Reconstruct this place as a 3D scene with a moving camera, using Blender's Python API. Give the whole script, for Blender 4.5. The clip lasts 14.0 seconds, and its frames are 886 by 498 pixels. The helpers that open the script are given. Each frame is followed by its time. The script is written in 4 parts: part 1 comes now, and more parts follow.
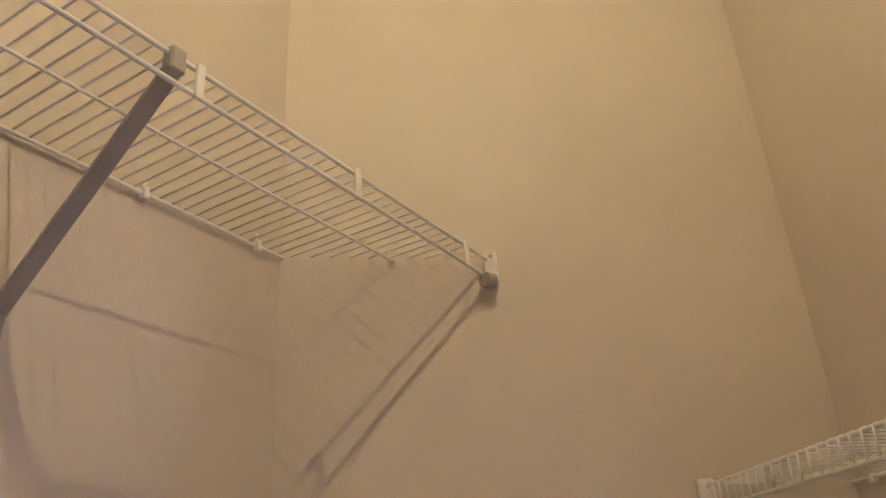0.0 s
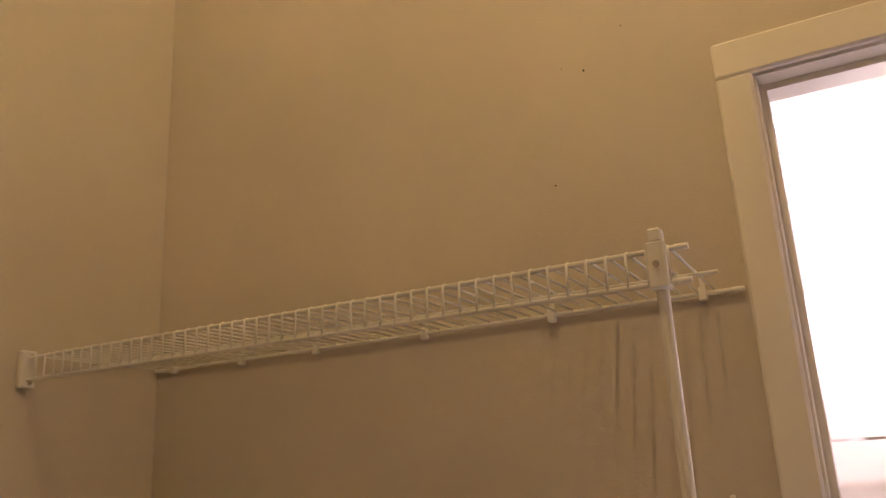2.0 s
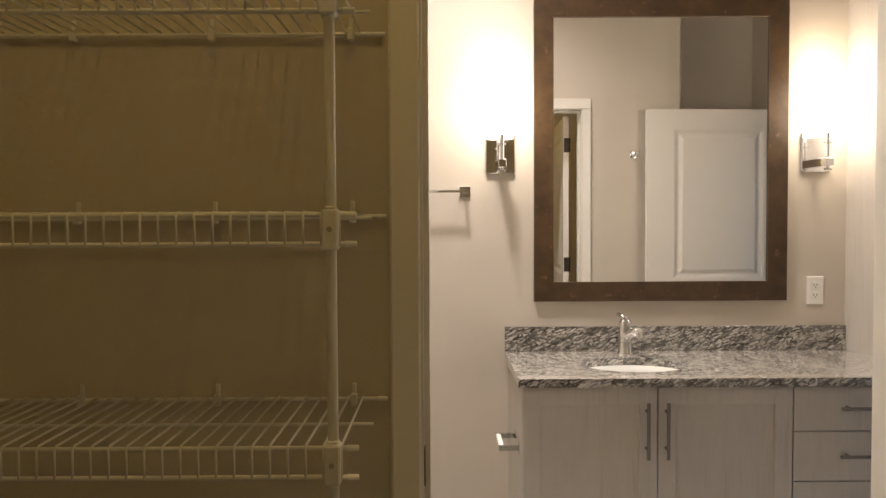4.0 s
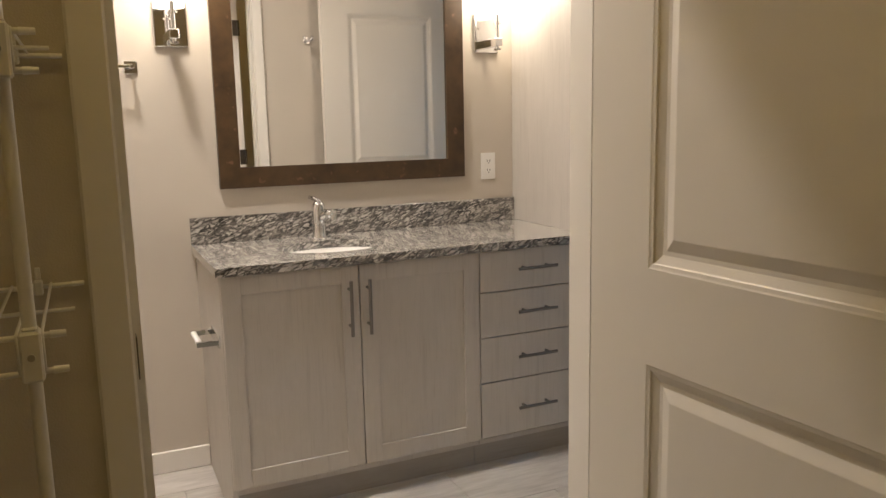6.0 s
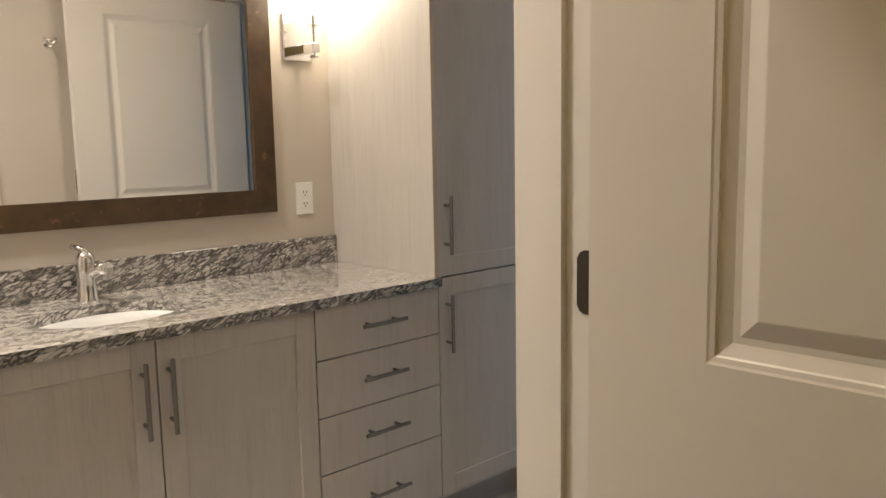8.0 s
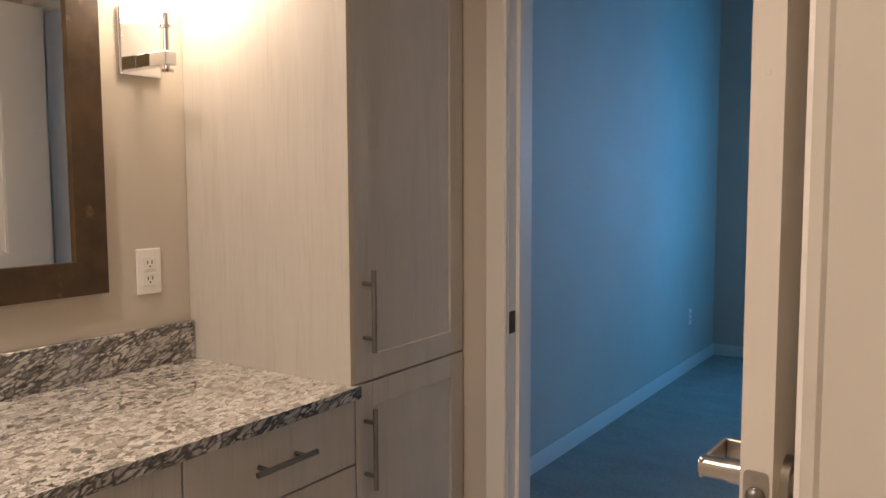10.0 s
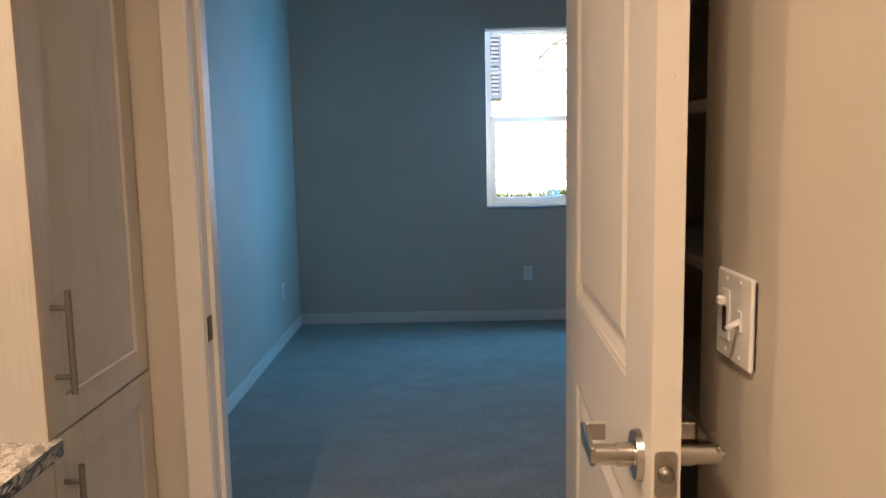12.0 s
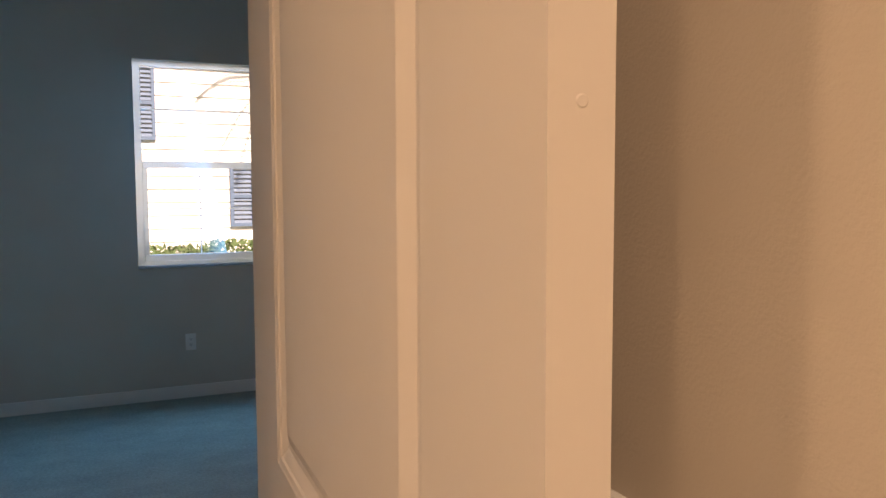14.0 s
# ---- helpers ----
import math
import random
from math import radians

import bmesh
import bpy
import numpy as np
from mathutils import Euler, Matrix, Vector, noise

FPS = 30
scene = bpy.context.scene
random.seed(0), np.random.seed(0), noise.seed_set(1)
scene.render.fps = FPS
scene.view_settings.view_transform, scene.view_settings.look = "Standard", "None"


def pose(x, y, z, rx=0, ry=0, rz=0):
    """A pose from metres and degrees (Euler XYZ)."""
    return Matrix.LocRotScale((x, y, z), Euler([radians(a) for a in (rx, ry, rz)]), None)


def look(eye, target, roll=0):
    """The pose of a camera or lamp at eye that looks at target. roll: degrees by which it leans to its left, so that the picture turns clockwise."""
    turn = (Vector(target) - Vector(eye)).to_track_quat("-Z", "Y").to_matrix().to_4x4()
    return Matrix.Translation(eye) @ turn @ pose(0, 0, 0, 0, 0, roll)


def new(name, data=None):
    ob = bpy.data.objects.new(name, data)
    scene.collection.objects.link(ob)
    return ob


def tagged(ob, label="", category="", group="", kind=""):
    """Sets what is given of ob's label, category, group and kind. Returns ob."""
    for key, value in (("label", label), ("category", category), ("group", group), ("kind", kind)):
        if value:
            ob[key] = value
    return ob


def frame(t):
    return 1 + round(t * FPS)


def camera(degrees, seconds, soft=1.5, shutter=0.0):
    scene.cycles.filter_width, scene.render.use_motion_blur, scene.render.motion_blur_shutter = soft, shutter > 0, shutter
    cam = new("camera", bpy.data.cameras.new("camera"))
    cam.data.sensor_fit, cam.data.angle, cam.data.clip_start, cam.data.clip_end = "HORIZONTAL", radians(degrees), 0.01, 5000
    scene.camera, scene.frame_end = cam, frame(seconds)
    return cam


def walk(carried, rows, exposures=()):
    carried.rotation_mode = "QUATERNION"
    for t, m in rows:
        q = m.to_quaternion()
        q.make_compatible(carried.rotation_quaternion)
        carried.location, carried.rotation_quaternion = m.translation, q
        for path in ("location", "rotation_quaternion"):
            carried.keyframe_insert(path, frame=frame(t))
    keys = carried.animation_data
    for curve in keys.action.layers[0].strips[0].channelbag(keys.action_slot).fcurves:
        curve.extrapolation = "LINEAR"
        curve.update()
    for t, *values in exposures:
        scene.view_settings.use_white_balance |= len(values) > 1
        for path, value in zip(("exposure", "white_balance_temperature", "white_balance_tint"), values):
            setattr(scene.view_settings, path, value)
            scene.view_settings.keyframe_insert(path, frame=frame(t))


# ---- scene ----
cam = camera(59.3, 14.0)
PATH = [
    (0, (-0.204, -2.792, 1.538), (-1.978, -2.464, 2.401), -3.6),
    (0.5, (-0.218, -2.816, 1.544), (-1.86, -1.989, 2.331), -3.8),
    (1, (-0.248, -2.858, 1.53), (-1.559, -1.562, 2.305), -4.2),
    (1.5, (-0.25, -2.931, 1.519), (-1.266, -1.364, 2.233), -4.2),
    (2, (-0.231, -2.981, 1.5), (-1.129, -1.277, 2.041), -3.0),
    (2.5, (-0.245, -2.986, 1.462), (-1.067, -1.192, 1.791), -1.6),
    (3, (-0.272, -3.051, 1.432), (-0.861, -1.145, 1.568), -0.0),
    (3.5, (-0.278, -3.118, 1.416), (-0.552, -1.137, 1.453), -0.1),
    (4, (-0.27, -3.156, 1.403), (-0.266, -1.158, 1.332), -0.3),
    (6.3, (-0.37, -2.97, 1.305), (0.551, -1.228, 0.962), -1.2),
    (6.5, (-0.379, -2.928, 1.309), (0.609, -1.224, 0.963), -1.2),
    (7, (-0.392, -2.739, 1.31), (0.733, -1.12, 0.973), -1.5),
    (7.5, (-0.386, -2.549, 1.306), (0.861, -1.017, 0.997), -1.4),
    (8, (-0.267, -2.394, 1.3), (1.069, -0.929, 1.031), -1.1),
    (10.3, (0.094, -1.595, 1.332), (1.844, -0.636, 1.192), -1.2),
    (10.5, (0.113, -1.527, 1.334), (1.933, -0.707, 1.205), -1.8),
    (11, (0.112, -1.396, 1.347), (2.046, -0.91, 1.203), -0.0),
    (11.2, (0.099, -1.349, 1.351), (2.056, -0.971, 1.183), 0.2),
    (11.5, (0.06, -1.282, 1.357), (2.037, -1.058, 1.149), -0.0),
    (12, (0.064, -1.26, 1.369), (2.047, -1.251, 1.116), -1.1),
    (12.5, (0.209, -1.284, 1.385), (2.19, -1.358, 1.12), -2.6),
    (13, (0.353, -1.304, 1.396), (2.337, -1.398, 1.161), -2.0),
    (13.5, (0.524, -1.313, 1.404), (2.461, -1.772, 1.209), -0.3),
    (14, (0.658, -1.316, 1.407), (2.476, -2.135, 1.26), -0.2),
]
EXPO = [(0, 2.83, 4850, 34), (1, 2.98, 4850, 35), (1.5, 2.75, 5200, 36), (2, 2.5, 5650, 37), (2.5, 2.42, 5950, 31), (3, 2.22, 6100, 22), (3.5, 1.82, 6100, 16), (4, 1.58, 6150, 12), (6.3, 1.58, 6150, 11), (7, 1.52, 6150, 10), (8, 1.6, 6250, 10), (10.3, 1.38, 7000, 20), (11, 1.5, 7500, 21), (12.5, 1.7, 8600, 24), (13.5, 1.54, 9200, 28), (14, 1.3, 9800, 32)]
walk(cam, [(t, look(eye, target, roll)) for t, eye, target, roll in PATH], EXPO)

# ---- light and exposure ----

world = bpy.data.worlds.new("sky")
scene.world = world
world.use_nodes = True
wn = world.node_tree
sky = wn.nodes.new("ShaderNodeTexSky")
sky.sky_type, sky.sun_disc = "NISHITA", False
sky.sun_elevation, sky.sun_rotation = radians(42), radians(262)
wn.links.new(sky.outputs[0], wn.nodes["Background"].inputs[0])
wn.nodes["Background"].inputs[1].default_value = 0.06


def lamp(name, kind, place, power, color, size=0.05, target=None):
    data = bpy.data.lights.new(name, kind)
    data.energy, data.color = power, color
    if kind == "POINT":
        data.shadow_soft_size = size
    if kind == "AREA":
        data.shape, data.size = "DISK", size
    ob = new(name, data)
    ob.matrix_world = look(place, target, 0) if target else Matrix.Translation(place)
    return ob


sun = bpy.data.lights.new("sun", "SUN")
sun.energy, sun.angle, sun.color = 4.6, radians(0.5), (1, 0.97, 0.93)
sun_ob = new("sun", sun)
sun_ob.matrix_world = look((-20, -2.8, 18.2), (0, 0, 0))

CEIL = 3.35
WARM = (1.0, 0.70, 0.19)
LAMP = (-0.38, -2.58, CEIL - 0.085)
lamp("closet_bulb", "POINT", LAMP, 5.1, WARM, 0.006)
BATH = (-0.35, -0.74)
lamp("bath_bulb", "AREA", (*BATH, CEIL - 0.035), 11.0, (1, 0.89, 0.77), 0.24, (BATH[0], BATH[1] - 0.001, 0)).data.spread = radians(122)
SCONCES = (-0.032, 1.24)
for sx in SCONCES:
    lamp("sconce_bulb", "POINT", (sx, -0.115, 1.86), 1.9, (1, 0.81, 0.57), 0.055)


# blue fill lamp added at a made-up south window, never in view
south_fill = bpy.data.lights.new("unseen_south_fill", "AREA")
south_fill.shape, south_fill.size, south_fill.size_y, south_fill.energy, south_fill.color = "RECTANGLE", 1.25, 1.35, 3.8, (0.015, 0.40, 1.0)
new("unseen_south_fill", south_fill).matrix_world = look((2.95, -4.16, 1.59), (2.95, -2.0, 1.3))

# area lamp added for the open sky over the neighbour's roof, just outside the east window and above its head
high = bpy.data.lights.new("added_sky_lamp", "AREA")
high.shape, high.size, high.size_y, high.energy, high.color = "RECTANGLE", 2.6, 1.3, 46.0, (0.06, 0.44, 1.0)
new("added_sky_lamp", high).matrix_world = look((7.15, -2.1, 3.05), (5.2, -1.6, 0.9))
side = bpy.data.lights.new("east_window_daylight", "AREA")
side.shape, side.size, side.size_y, side.energy, side.color, side.spread = "RECTANGLE", 0.5, 1.25, 5.2, (0.04, 0.42, 1.0), radians(112)
new("east_window_daylight", side).matrix_world = look((6.20, -2.07, 1.60), (5.40, -0.57, 1.35))

# ---- materials ----
def mat(name, color, rough=0.5, metal=0.0, emit=None, power=0.0):
    m = bpy.data.materials.new(name)
    m.use_nodes = True
    b = m.node_tree.nodes["Principled BSDF"]
    b.inputs["Base Color"].default_value = (*color, 1)
    b.inputs["Roughness"].default_value = rough
    b.inputs["Metallic"].default_value = metal
    if emit:
        b.inputs["Emission Color"].default_value = (*emit, 1)
        b.inputs["Emission Strength"].default_value = power
    return m


def coords(m, scale=(1, 1, 1), turn=0.0):
    nt = m.node_tree
    g = nt.nodes.new("ShaderNodeNewGeometry")
    mp = nt.nodes.new("ShaderNodeMapping")
    mp.inputs["Scale"].default_value = scale
    mp.inputs["Rotation"].default_value = (0, 0, radians(turn))
    nt.links.new(g.outputs["Position"], mp.inputs["Vector"])
    return mp.outputs[0]


def noise_tex(m, vec, scale, detail=3, rough=0.5, warp=0.0):
    n = m.node_tree.nodes.new("ShaderNodeTexNoise")
    n.inputs["Scale"].default_value = scale
    n.inputs["Detail"].default_value = detail
    n.inputs["Roughness"].default_value = rough
    n.inputs["Distortion"].default_value = warp
    m.node_tree.links.new(vec, n.inputs["Vector"])
    return n.outputs["Fac"]


def ramp(m, fac, stops):
    r = m.node_tree.nodes.new("ShaderNodeValToRGB")
    e = r.color_ramp.elements
    while len(e) < len(stops):
        e.new(0.5)
    for el, (p, c) in zip(e, stops):
        el.position, el.color = p, (*c, 1)
    m.node_tree.links.new(fac, r.inputs[0])
    return r.outputs[0]


def mix(m, fac, a, b, blend="MIX"):
    x = m.node_tree.nodes.new("ShaderNodeMix")
    x.data_type, x.blend_type = "RGBA", blend
    if isinstance(fac, float):
        x.inputs[0].default_value = fac
    else:
        m.node_tree.links.new(fac, x.inputs[0])
    m.node_tree.links.new(a, x.inputs[6])
    m.node_tree.links.new(b, x.inputs[7])
    return x.outputs[2]


def paint(m, socket):
    m.node_tree.links.new(socket, m.node_tree.nodes["Principled BSDF"].inputs["Base Color"])


def bump(m, height, strength=0.2, dist=0.002):
    b = m.node_tree.nodes.new("ShaderNodeBump")
    b.inputs["Strength"].default_value = strength
    b.inputs["Distance"].default_value = dist
    m.node_tree.links.new(height, b.inputs["Height"])
    m.node_tree.links.new(b.outputs[0], m.node_tree.nodes["Principled BSDF"].inputs["Normal"])


def roughen(m, fac, low, high):
    r = m.node_tree.nodes.new("ShaderNodeMapRange")
    r.inputs[3].default_value, r.inputs[4].default_value = low, high
    m.node_tree.links.new(fac, r.inputs[0])
    m.node_tree.links.new(r.outputs[0], m.node_tree.nodes["Principled BSDF"].inputs["Roughness"])


def wall_paint(name, c, relief=0.20):
    m = mat(name, c, 0.6)
    v = coords(m)
    big = noise_tex(m, v, 1.7, 3)
    paint(m, ramp(m, big, [(0.3, tuple(k * 0.95 for k in c)), (0.7, tuple(min(1, k * 1.04) for k in c))]))
    peel = noise_tex(m, v, 330, 3, 0.55)
    bump(m, ramp(m, peel, [(0.40, (0, 0, 0)), (0.64, (1, 1, 1))]), relief, 0.0009)
    return m


WALL = wall_paint("wall_paint", (0.565, 0.508, 0.432))
WALL_ROUGH = wall_paint("wall_paint_heavy_texture", (0.565, 0.503, 0.415), 0.7)
CEILING = wall_paint("ceiling_paint", (0.75, 0.73, 0.70))
TRIM = mat("trim_paint", (0.76, 0.72, 0.66), 0.35)
roughen(TRIM, noise_tex(TRIM, coords(TRIM), 30), 0.3, 0.45)
DOOR = mat("door_paint", (0.74, 0.69, 0.62), 0.38)
_v = coords(DOOR)
bump(DOOR, noise_tex(DOOR, coords(DOOR, (60, 60, 2.5)), 6, 4), 0.08, 0.001)
roughen(DOOR, noise_tex(DOOR, _v, 9), 0.32, 0.5)
WIRE = mat("white_vinyl_coating", (0.74, 0.72, 0.68), 0.35)
# shade on the backlit brace and cup is put into this grey
UNLIT_GREY = mat("unlit_side_grey", (0.36, 0.33, 0.30), 0.45, 0.2)
PLASTIC = mat("white_plastic", (0.82, 0.80, 0.76), 0.3)
PORCELAIN = mat("white_porcelain", (0.85, 0.84, 0.81), 0.08)
CHROME = mat("chrome", (0.78, 0.78, 0.79), 0.07, 1.0)
NICKEL = mat("brushed_nickel", (0.50, 0.47, 0.43), 0.28, 1.0)
HANDLE = mat("satin_handle", (0.25, 0.235, 0.215), 0.42, 1.0)
DARK = mat("dark_metal", (0.10, 0.085, 0.07), 0.35, 0.9)
SCREW = mat("steel_screw", (0.45, 0.42, 0.38), 0.3, 1.0)
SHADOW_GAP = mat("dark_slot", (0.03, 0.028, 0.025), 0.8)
MIRROR = mat("mirror_glass", (0.93, 0.94, 0.94), 0.0, 1.0)
SHADE = mat("frosted_shade", (0.9, 0.86, 0.8), 0.4, 0, (1, 0.86, 0.68), 2.4)
LENS = mat("lamp_lens", (0.9, 0.88, 0.84), 0.4, 0, (1, 0.85, 0.66), 3.0)

FRAME_WOOD = mat("dark_walnut_frame", (0.10, 0.045, 0.02), 0.42)
_n = noise_tex(FRAME_WOOD, coords(FRAME_WOOD, (1, 1, 1)), 14, 5, 0.6)
_s = noise_tex(FRAME_WOOD, coords(FRAME_WOOD, (3, 3, 3)), 9, 2)
paint(FRAME_WOOD, mix(FRAME_WOOD, ramp(FRAME_WOOD, _s, [(0.66, (0, 0, 0)), (0.76, (0.5, 0.5, 0.5))]),
      ramp(FRAME_WOOD, _n, [(0.3, (0.036, 0.020, 0.008)), (0.7, (0.078, 0.044, 0.018))]),
      ramp(FRAME_WOOD, _n, [(0.3, (0.20, 0.11, 0.06)), (0.7, (0.26, 0.15, 0.09))])))
bump(FRAME_WOOD, _n, 0.3, 0.001)


def laminate(name, a, b, axis):
    m = mat(name, a, 0.45)
    long = {"z": lambda c, f: (c, c, f), "x": lambda c, f: (f, c, c)}[axis]
    fibre = noise_tex(m, coords(m, long(15, 0.8)), 3.0, 6, 0.65, 0.5)
    board = noise_tex(m, coords(m, long(3.2, 0.55)), 2.0, 3, 0.5, 1.2)
    cloud = noise_tex(m, coords(m, long(4.0, 2.0)), 3.0, 4, 0.65, 0.5)
    light = tuple(min(1, k * 1.10) for k in a)
    base = ramp(m, fibre, [(0.26, b), (0.46, a), (0.74, light)])
    pale = ramp(m, cloud, [(0.35, a), (0.7, light)])
    both = mix(m, ramp(m, board, [(0.40, (0.30, 0.30, 0.30)), (0.60, (0.90, 0.90, 0.90))]), base, pale)
    pores = noise_tex(m, coords(m, long(90, 2.2)), 3.0, 2, 0.5)
    paint(m, mix(m, 0.35, both, ramp(m, pores, [(0.30, (0.72, 0.70, 0.67)), (0.42, (1, 1, 1))]), "MULTIPLY"))
    bump(m, fibre, 0.15, 0.0005)
    return m


CAB = laminate("grey_ash_laminate", (0.50, 0.465, 0.42), (0.38, 0.35, 0.31), "z")
CAB_EDGE = mat("laminate_edge", (0.50, 0.42, 0.33), 0.5)
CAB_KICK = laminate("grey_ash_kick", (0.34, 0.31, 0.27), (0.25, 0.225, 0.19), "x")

GRANITE = mat("granite", (0.5, 0.48, 0.46), 0.16)
GRANITE.node_tree.nodes["Principled BSDF"].inputs["Specular IOR Level"].default_value = 0.9
GRANITE.node_tree.nodes["Principled BSDF"].inputs["Coat Weight"].default_value = 1.0


def flakes(m, vec, scale, width, lift=1.0):
    """Pale grains of many greys with a dark, broken network between them."""
    nt = m.node_tree
    warp = nt.nodes.new("ShaderNodeTexNoise")
    warp.inputs["Scale"].default_value, warp.inputs["Detail"].default_value = scale * 0.75, 5
    nt.links.new(vec, warp.inputs["Vector"])
    off = nt.nodes.new("ShaderNodeVectorMath")
    off.operation = "MULTIPLY_ADD"
    off.inputs[1].default_value = (2.6 / scale,) * 3
    nt.links.new(warp.outputs["Color"], off.inputs[0])
    nt.links.new(vec, off.inputs[2])
    edge, cell = nt.nodes.new("ShaderNodeTexVoronoi"), nt.nodes.new("ShaderNodeTexVoronoi")
    edge.feature = "DISTANCE_TO_EDGE"
    for v in (edge, cell):
        v.inputs["Scale"].default_value = scale
        nt.links.new(off.outputs[0], v.inputs["Vector"])
    uneven = noise_tex(m, vec, scale * 0.45, 3)
    gap = nt.nodes.new("ShaderNodeMath")
    gap.operation = "MULTIPLY_ADD"
    gap.inputs[1].default_value = -width * 4.2
    nt.links.new(uneven, gap.inputs[0])
    nt.links.new(edge.outputs["Distance"], gap.inputs[2])
    shift = nt.nodes.new("ShaderNodeMath")
    shift.operation = "ADD"
    shift.inputs[1].default_value = width * 2.1
    nt.links.new(gap.outputs[0], shift.inputs[0])
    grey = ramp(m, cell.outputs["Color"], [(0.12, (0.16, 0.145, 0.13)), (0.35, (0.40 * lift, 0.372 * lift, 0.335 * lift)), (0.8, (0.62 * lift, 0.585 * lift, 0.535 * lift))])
    speck = ramp(m, noise_tex(m, vec, scale * 4, 2, 0.7), [(0.35, (0.55, 0.54, 0.53)), (0.6, (1, 1, 1))])
    dark = ramp(m, noise_tex(m, vec, scale * 2.2, 2), [(0.3, (0.008, 0.0075, 0.0075)), (0.7, (0.075, 0.069, 0.063))])
    body = mix(m, 0.6, grey, speck, "MULTIPLY")
    paint(m, mix(m, ramp(m, shift.outputs[0], [(width * 0.3, (0, 0, 0)), (width * 2.0, (1, 1, 1))]), dark, body))


def bedding(m):
    """Coordinates drawn out along the grain of the stone."""
    mp = coords(m, (2.9, 1.0, 0.75)).node
    mp.vector_type = "TEXTURE"
    mp.inputs["Rotation"].default_value = (0, radians(-22), radians(16))
    return mp.outputs[0]


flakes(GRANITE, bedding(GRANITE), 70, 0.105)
# lighter copy: the gloss seen on the slab's top is put into its colour
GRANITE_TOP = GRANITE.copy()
GRANITE_TOP.name = "granite_gloss_lightened"
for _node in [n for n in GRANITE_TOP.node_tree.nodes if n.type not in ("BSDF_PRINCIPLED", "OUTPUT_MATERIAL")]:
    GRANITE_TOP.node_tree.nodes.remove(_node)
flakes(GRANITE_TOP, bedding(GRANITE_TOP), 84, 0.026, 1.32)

TILE = mat("stone_look_tile", (0.5, 0.47, 0.43), 0.28)
_t1 = noise_tex(TILE, coords(TILE, (1.2, 7, 1), -12), 3.0, 5, 0.6, 0.7)
_t2 = noise_tex(TILE, coords(TILE, (2, 18, 1), -12), 4.0, 4, 0.6, 0.4)
paint(TILE, mix(TILE, 0.4, ramp(TILE, _t1, [(0.3, (0.34, 0.31, 0.28)), (0.5, (0.50, 0.465, 0.425)), (0.7, (0.62, 0.59, 0.55))]),
      ramp(TILE, _t2, [(0.3, (0.36, 0.33, 0.30)), (0.7, (0.60, 0.57, 0.53))])))
GROUT = mat("grout", (0.30, 0.28, 0.25), 0.85)

CARPET = mat("carpet", (0.3, 0.28, 0.25), 0.95)
_c1 = noise_tex(CARPET, coords(CARPET), 60, 5, 0.8)
_c2 = noise_tex(CARPET, coords(CARPET, (1.9, 1.1, 1), 8), 3.2, 5, 0.65)
paint(CARPET, mix(CARPET, 0.42, ramp(CARPET, _c1, [(0.3, (0.20, 0.195, 0.17)), (0.7, (0.47, 0.455, 0.40))]),
      ramp(CARPET, _c2, [(0.34, (0.29, 0.285, 0.25)), (0.66, (0.46, 0.445, 0.39))])))
bump(CARPET, _c1, 0.9, 0.008)

SIDING = mat("white_siding", (0.87, 0.87, 0.86), 0.6)
SHUTTER = mat("blue_grey_shutter", (0.07, 0.13, 0.22), 0.6)
ROOF = mat("roof_shingle", (0.20, 0.19, 0.18), 0.9)
GRASS = mat("lawn", (0.07, 0.11, 0.035), 0.95)
paint(GRASS, ramp(GRASS, noise_tex(GRASS, coords(GRASS), 3, 5), [(0.3, (0.045, 0.075, 0.02)), (0.7, (0.10, 0.14, 0.05))]))
LEAF = mat("leaf", (0.06, 0.11, 0.04), 0.6)
BARK = mat("bark", (0.42, 0.37, 0.31), 0.9)
GLASS = mat("window_glass", (1, 1, 1), 0.0)
GLASS.node_tree.nodes["Principled BSDF"].inputs["Transmission Weight"].default_value = 1.0
GLASS.node_tree.nodes["Principled BSDF"].inputs["IOR"].default_value = 1.03
# white vinyl with the blue of the daylight in its colour; transmission adds glow
VINYL = mat("vinyl_daylight_tint", (0.60, 0.75, 0.84), 0.35)
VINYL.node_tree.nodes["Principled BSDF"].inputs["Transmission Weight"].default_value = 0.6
PAPER = mat("paper_roll", (0.82, 0.80, 0.77), 0.9)


# ---- mesh helpers ----
def box(bm, x0, x1, y0, y1, z0, z1, bevel=0.0, seg=1):
    vs = [bm.verts.new((x, y, z)) for z in (z0, z1) for y in (y0, y1) for x in (x0, x1)]
    fs = [bm.faces.new([vs[i] for i in f]) for f in ((0, 2, 3, 1), (4, 5, 7, 6), (0, 1, 5, 4), (2, 6, 7, 3), (0, 4, 6, 2), (1, 3, 7, 5))]
    if bevel:
        edges = list({e for f in fs for e in f.edges})
        bmesh.ops.bevel(bm, geom=edges, offset=bevel, segments=seg, affect="EDGES", profile=0.5)
    return bm


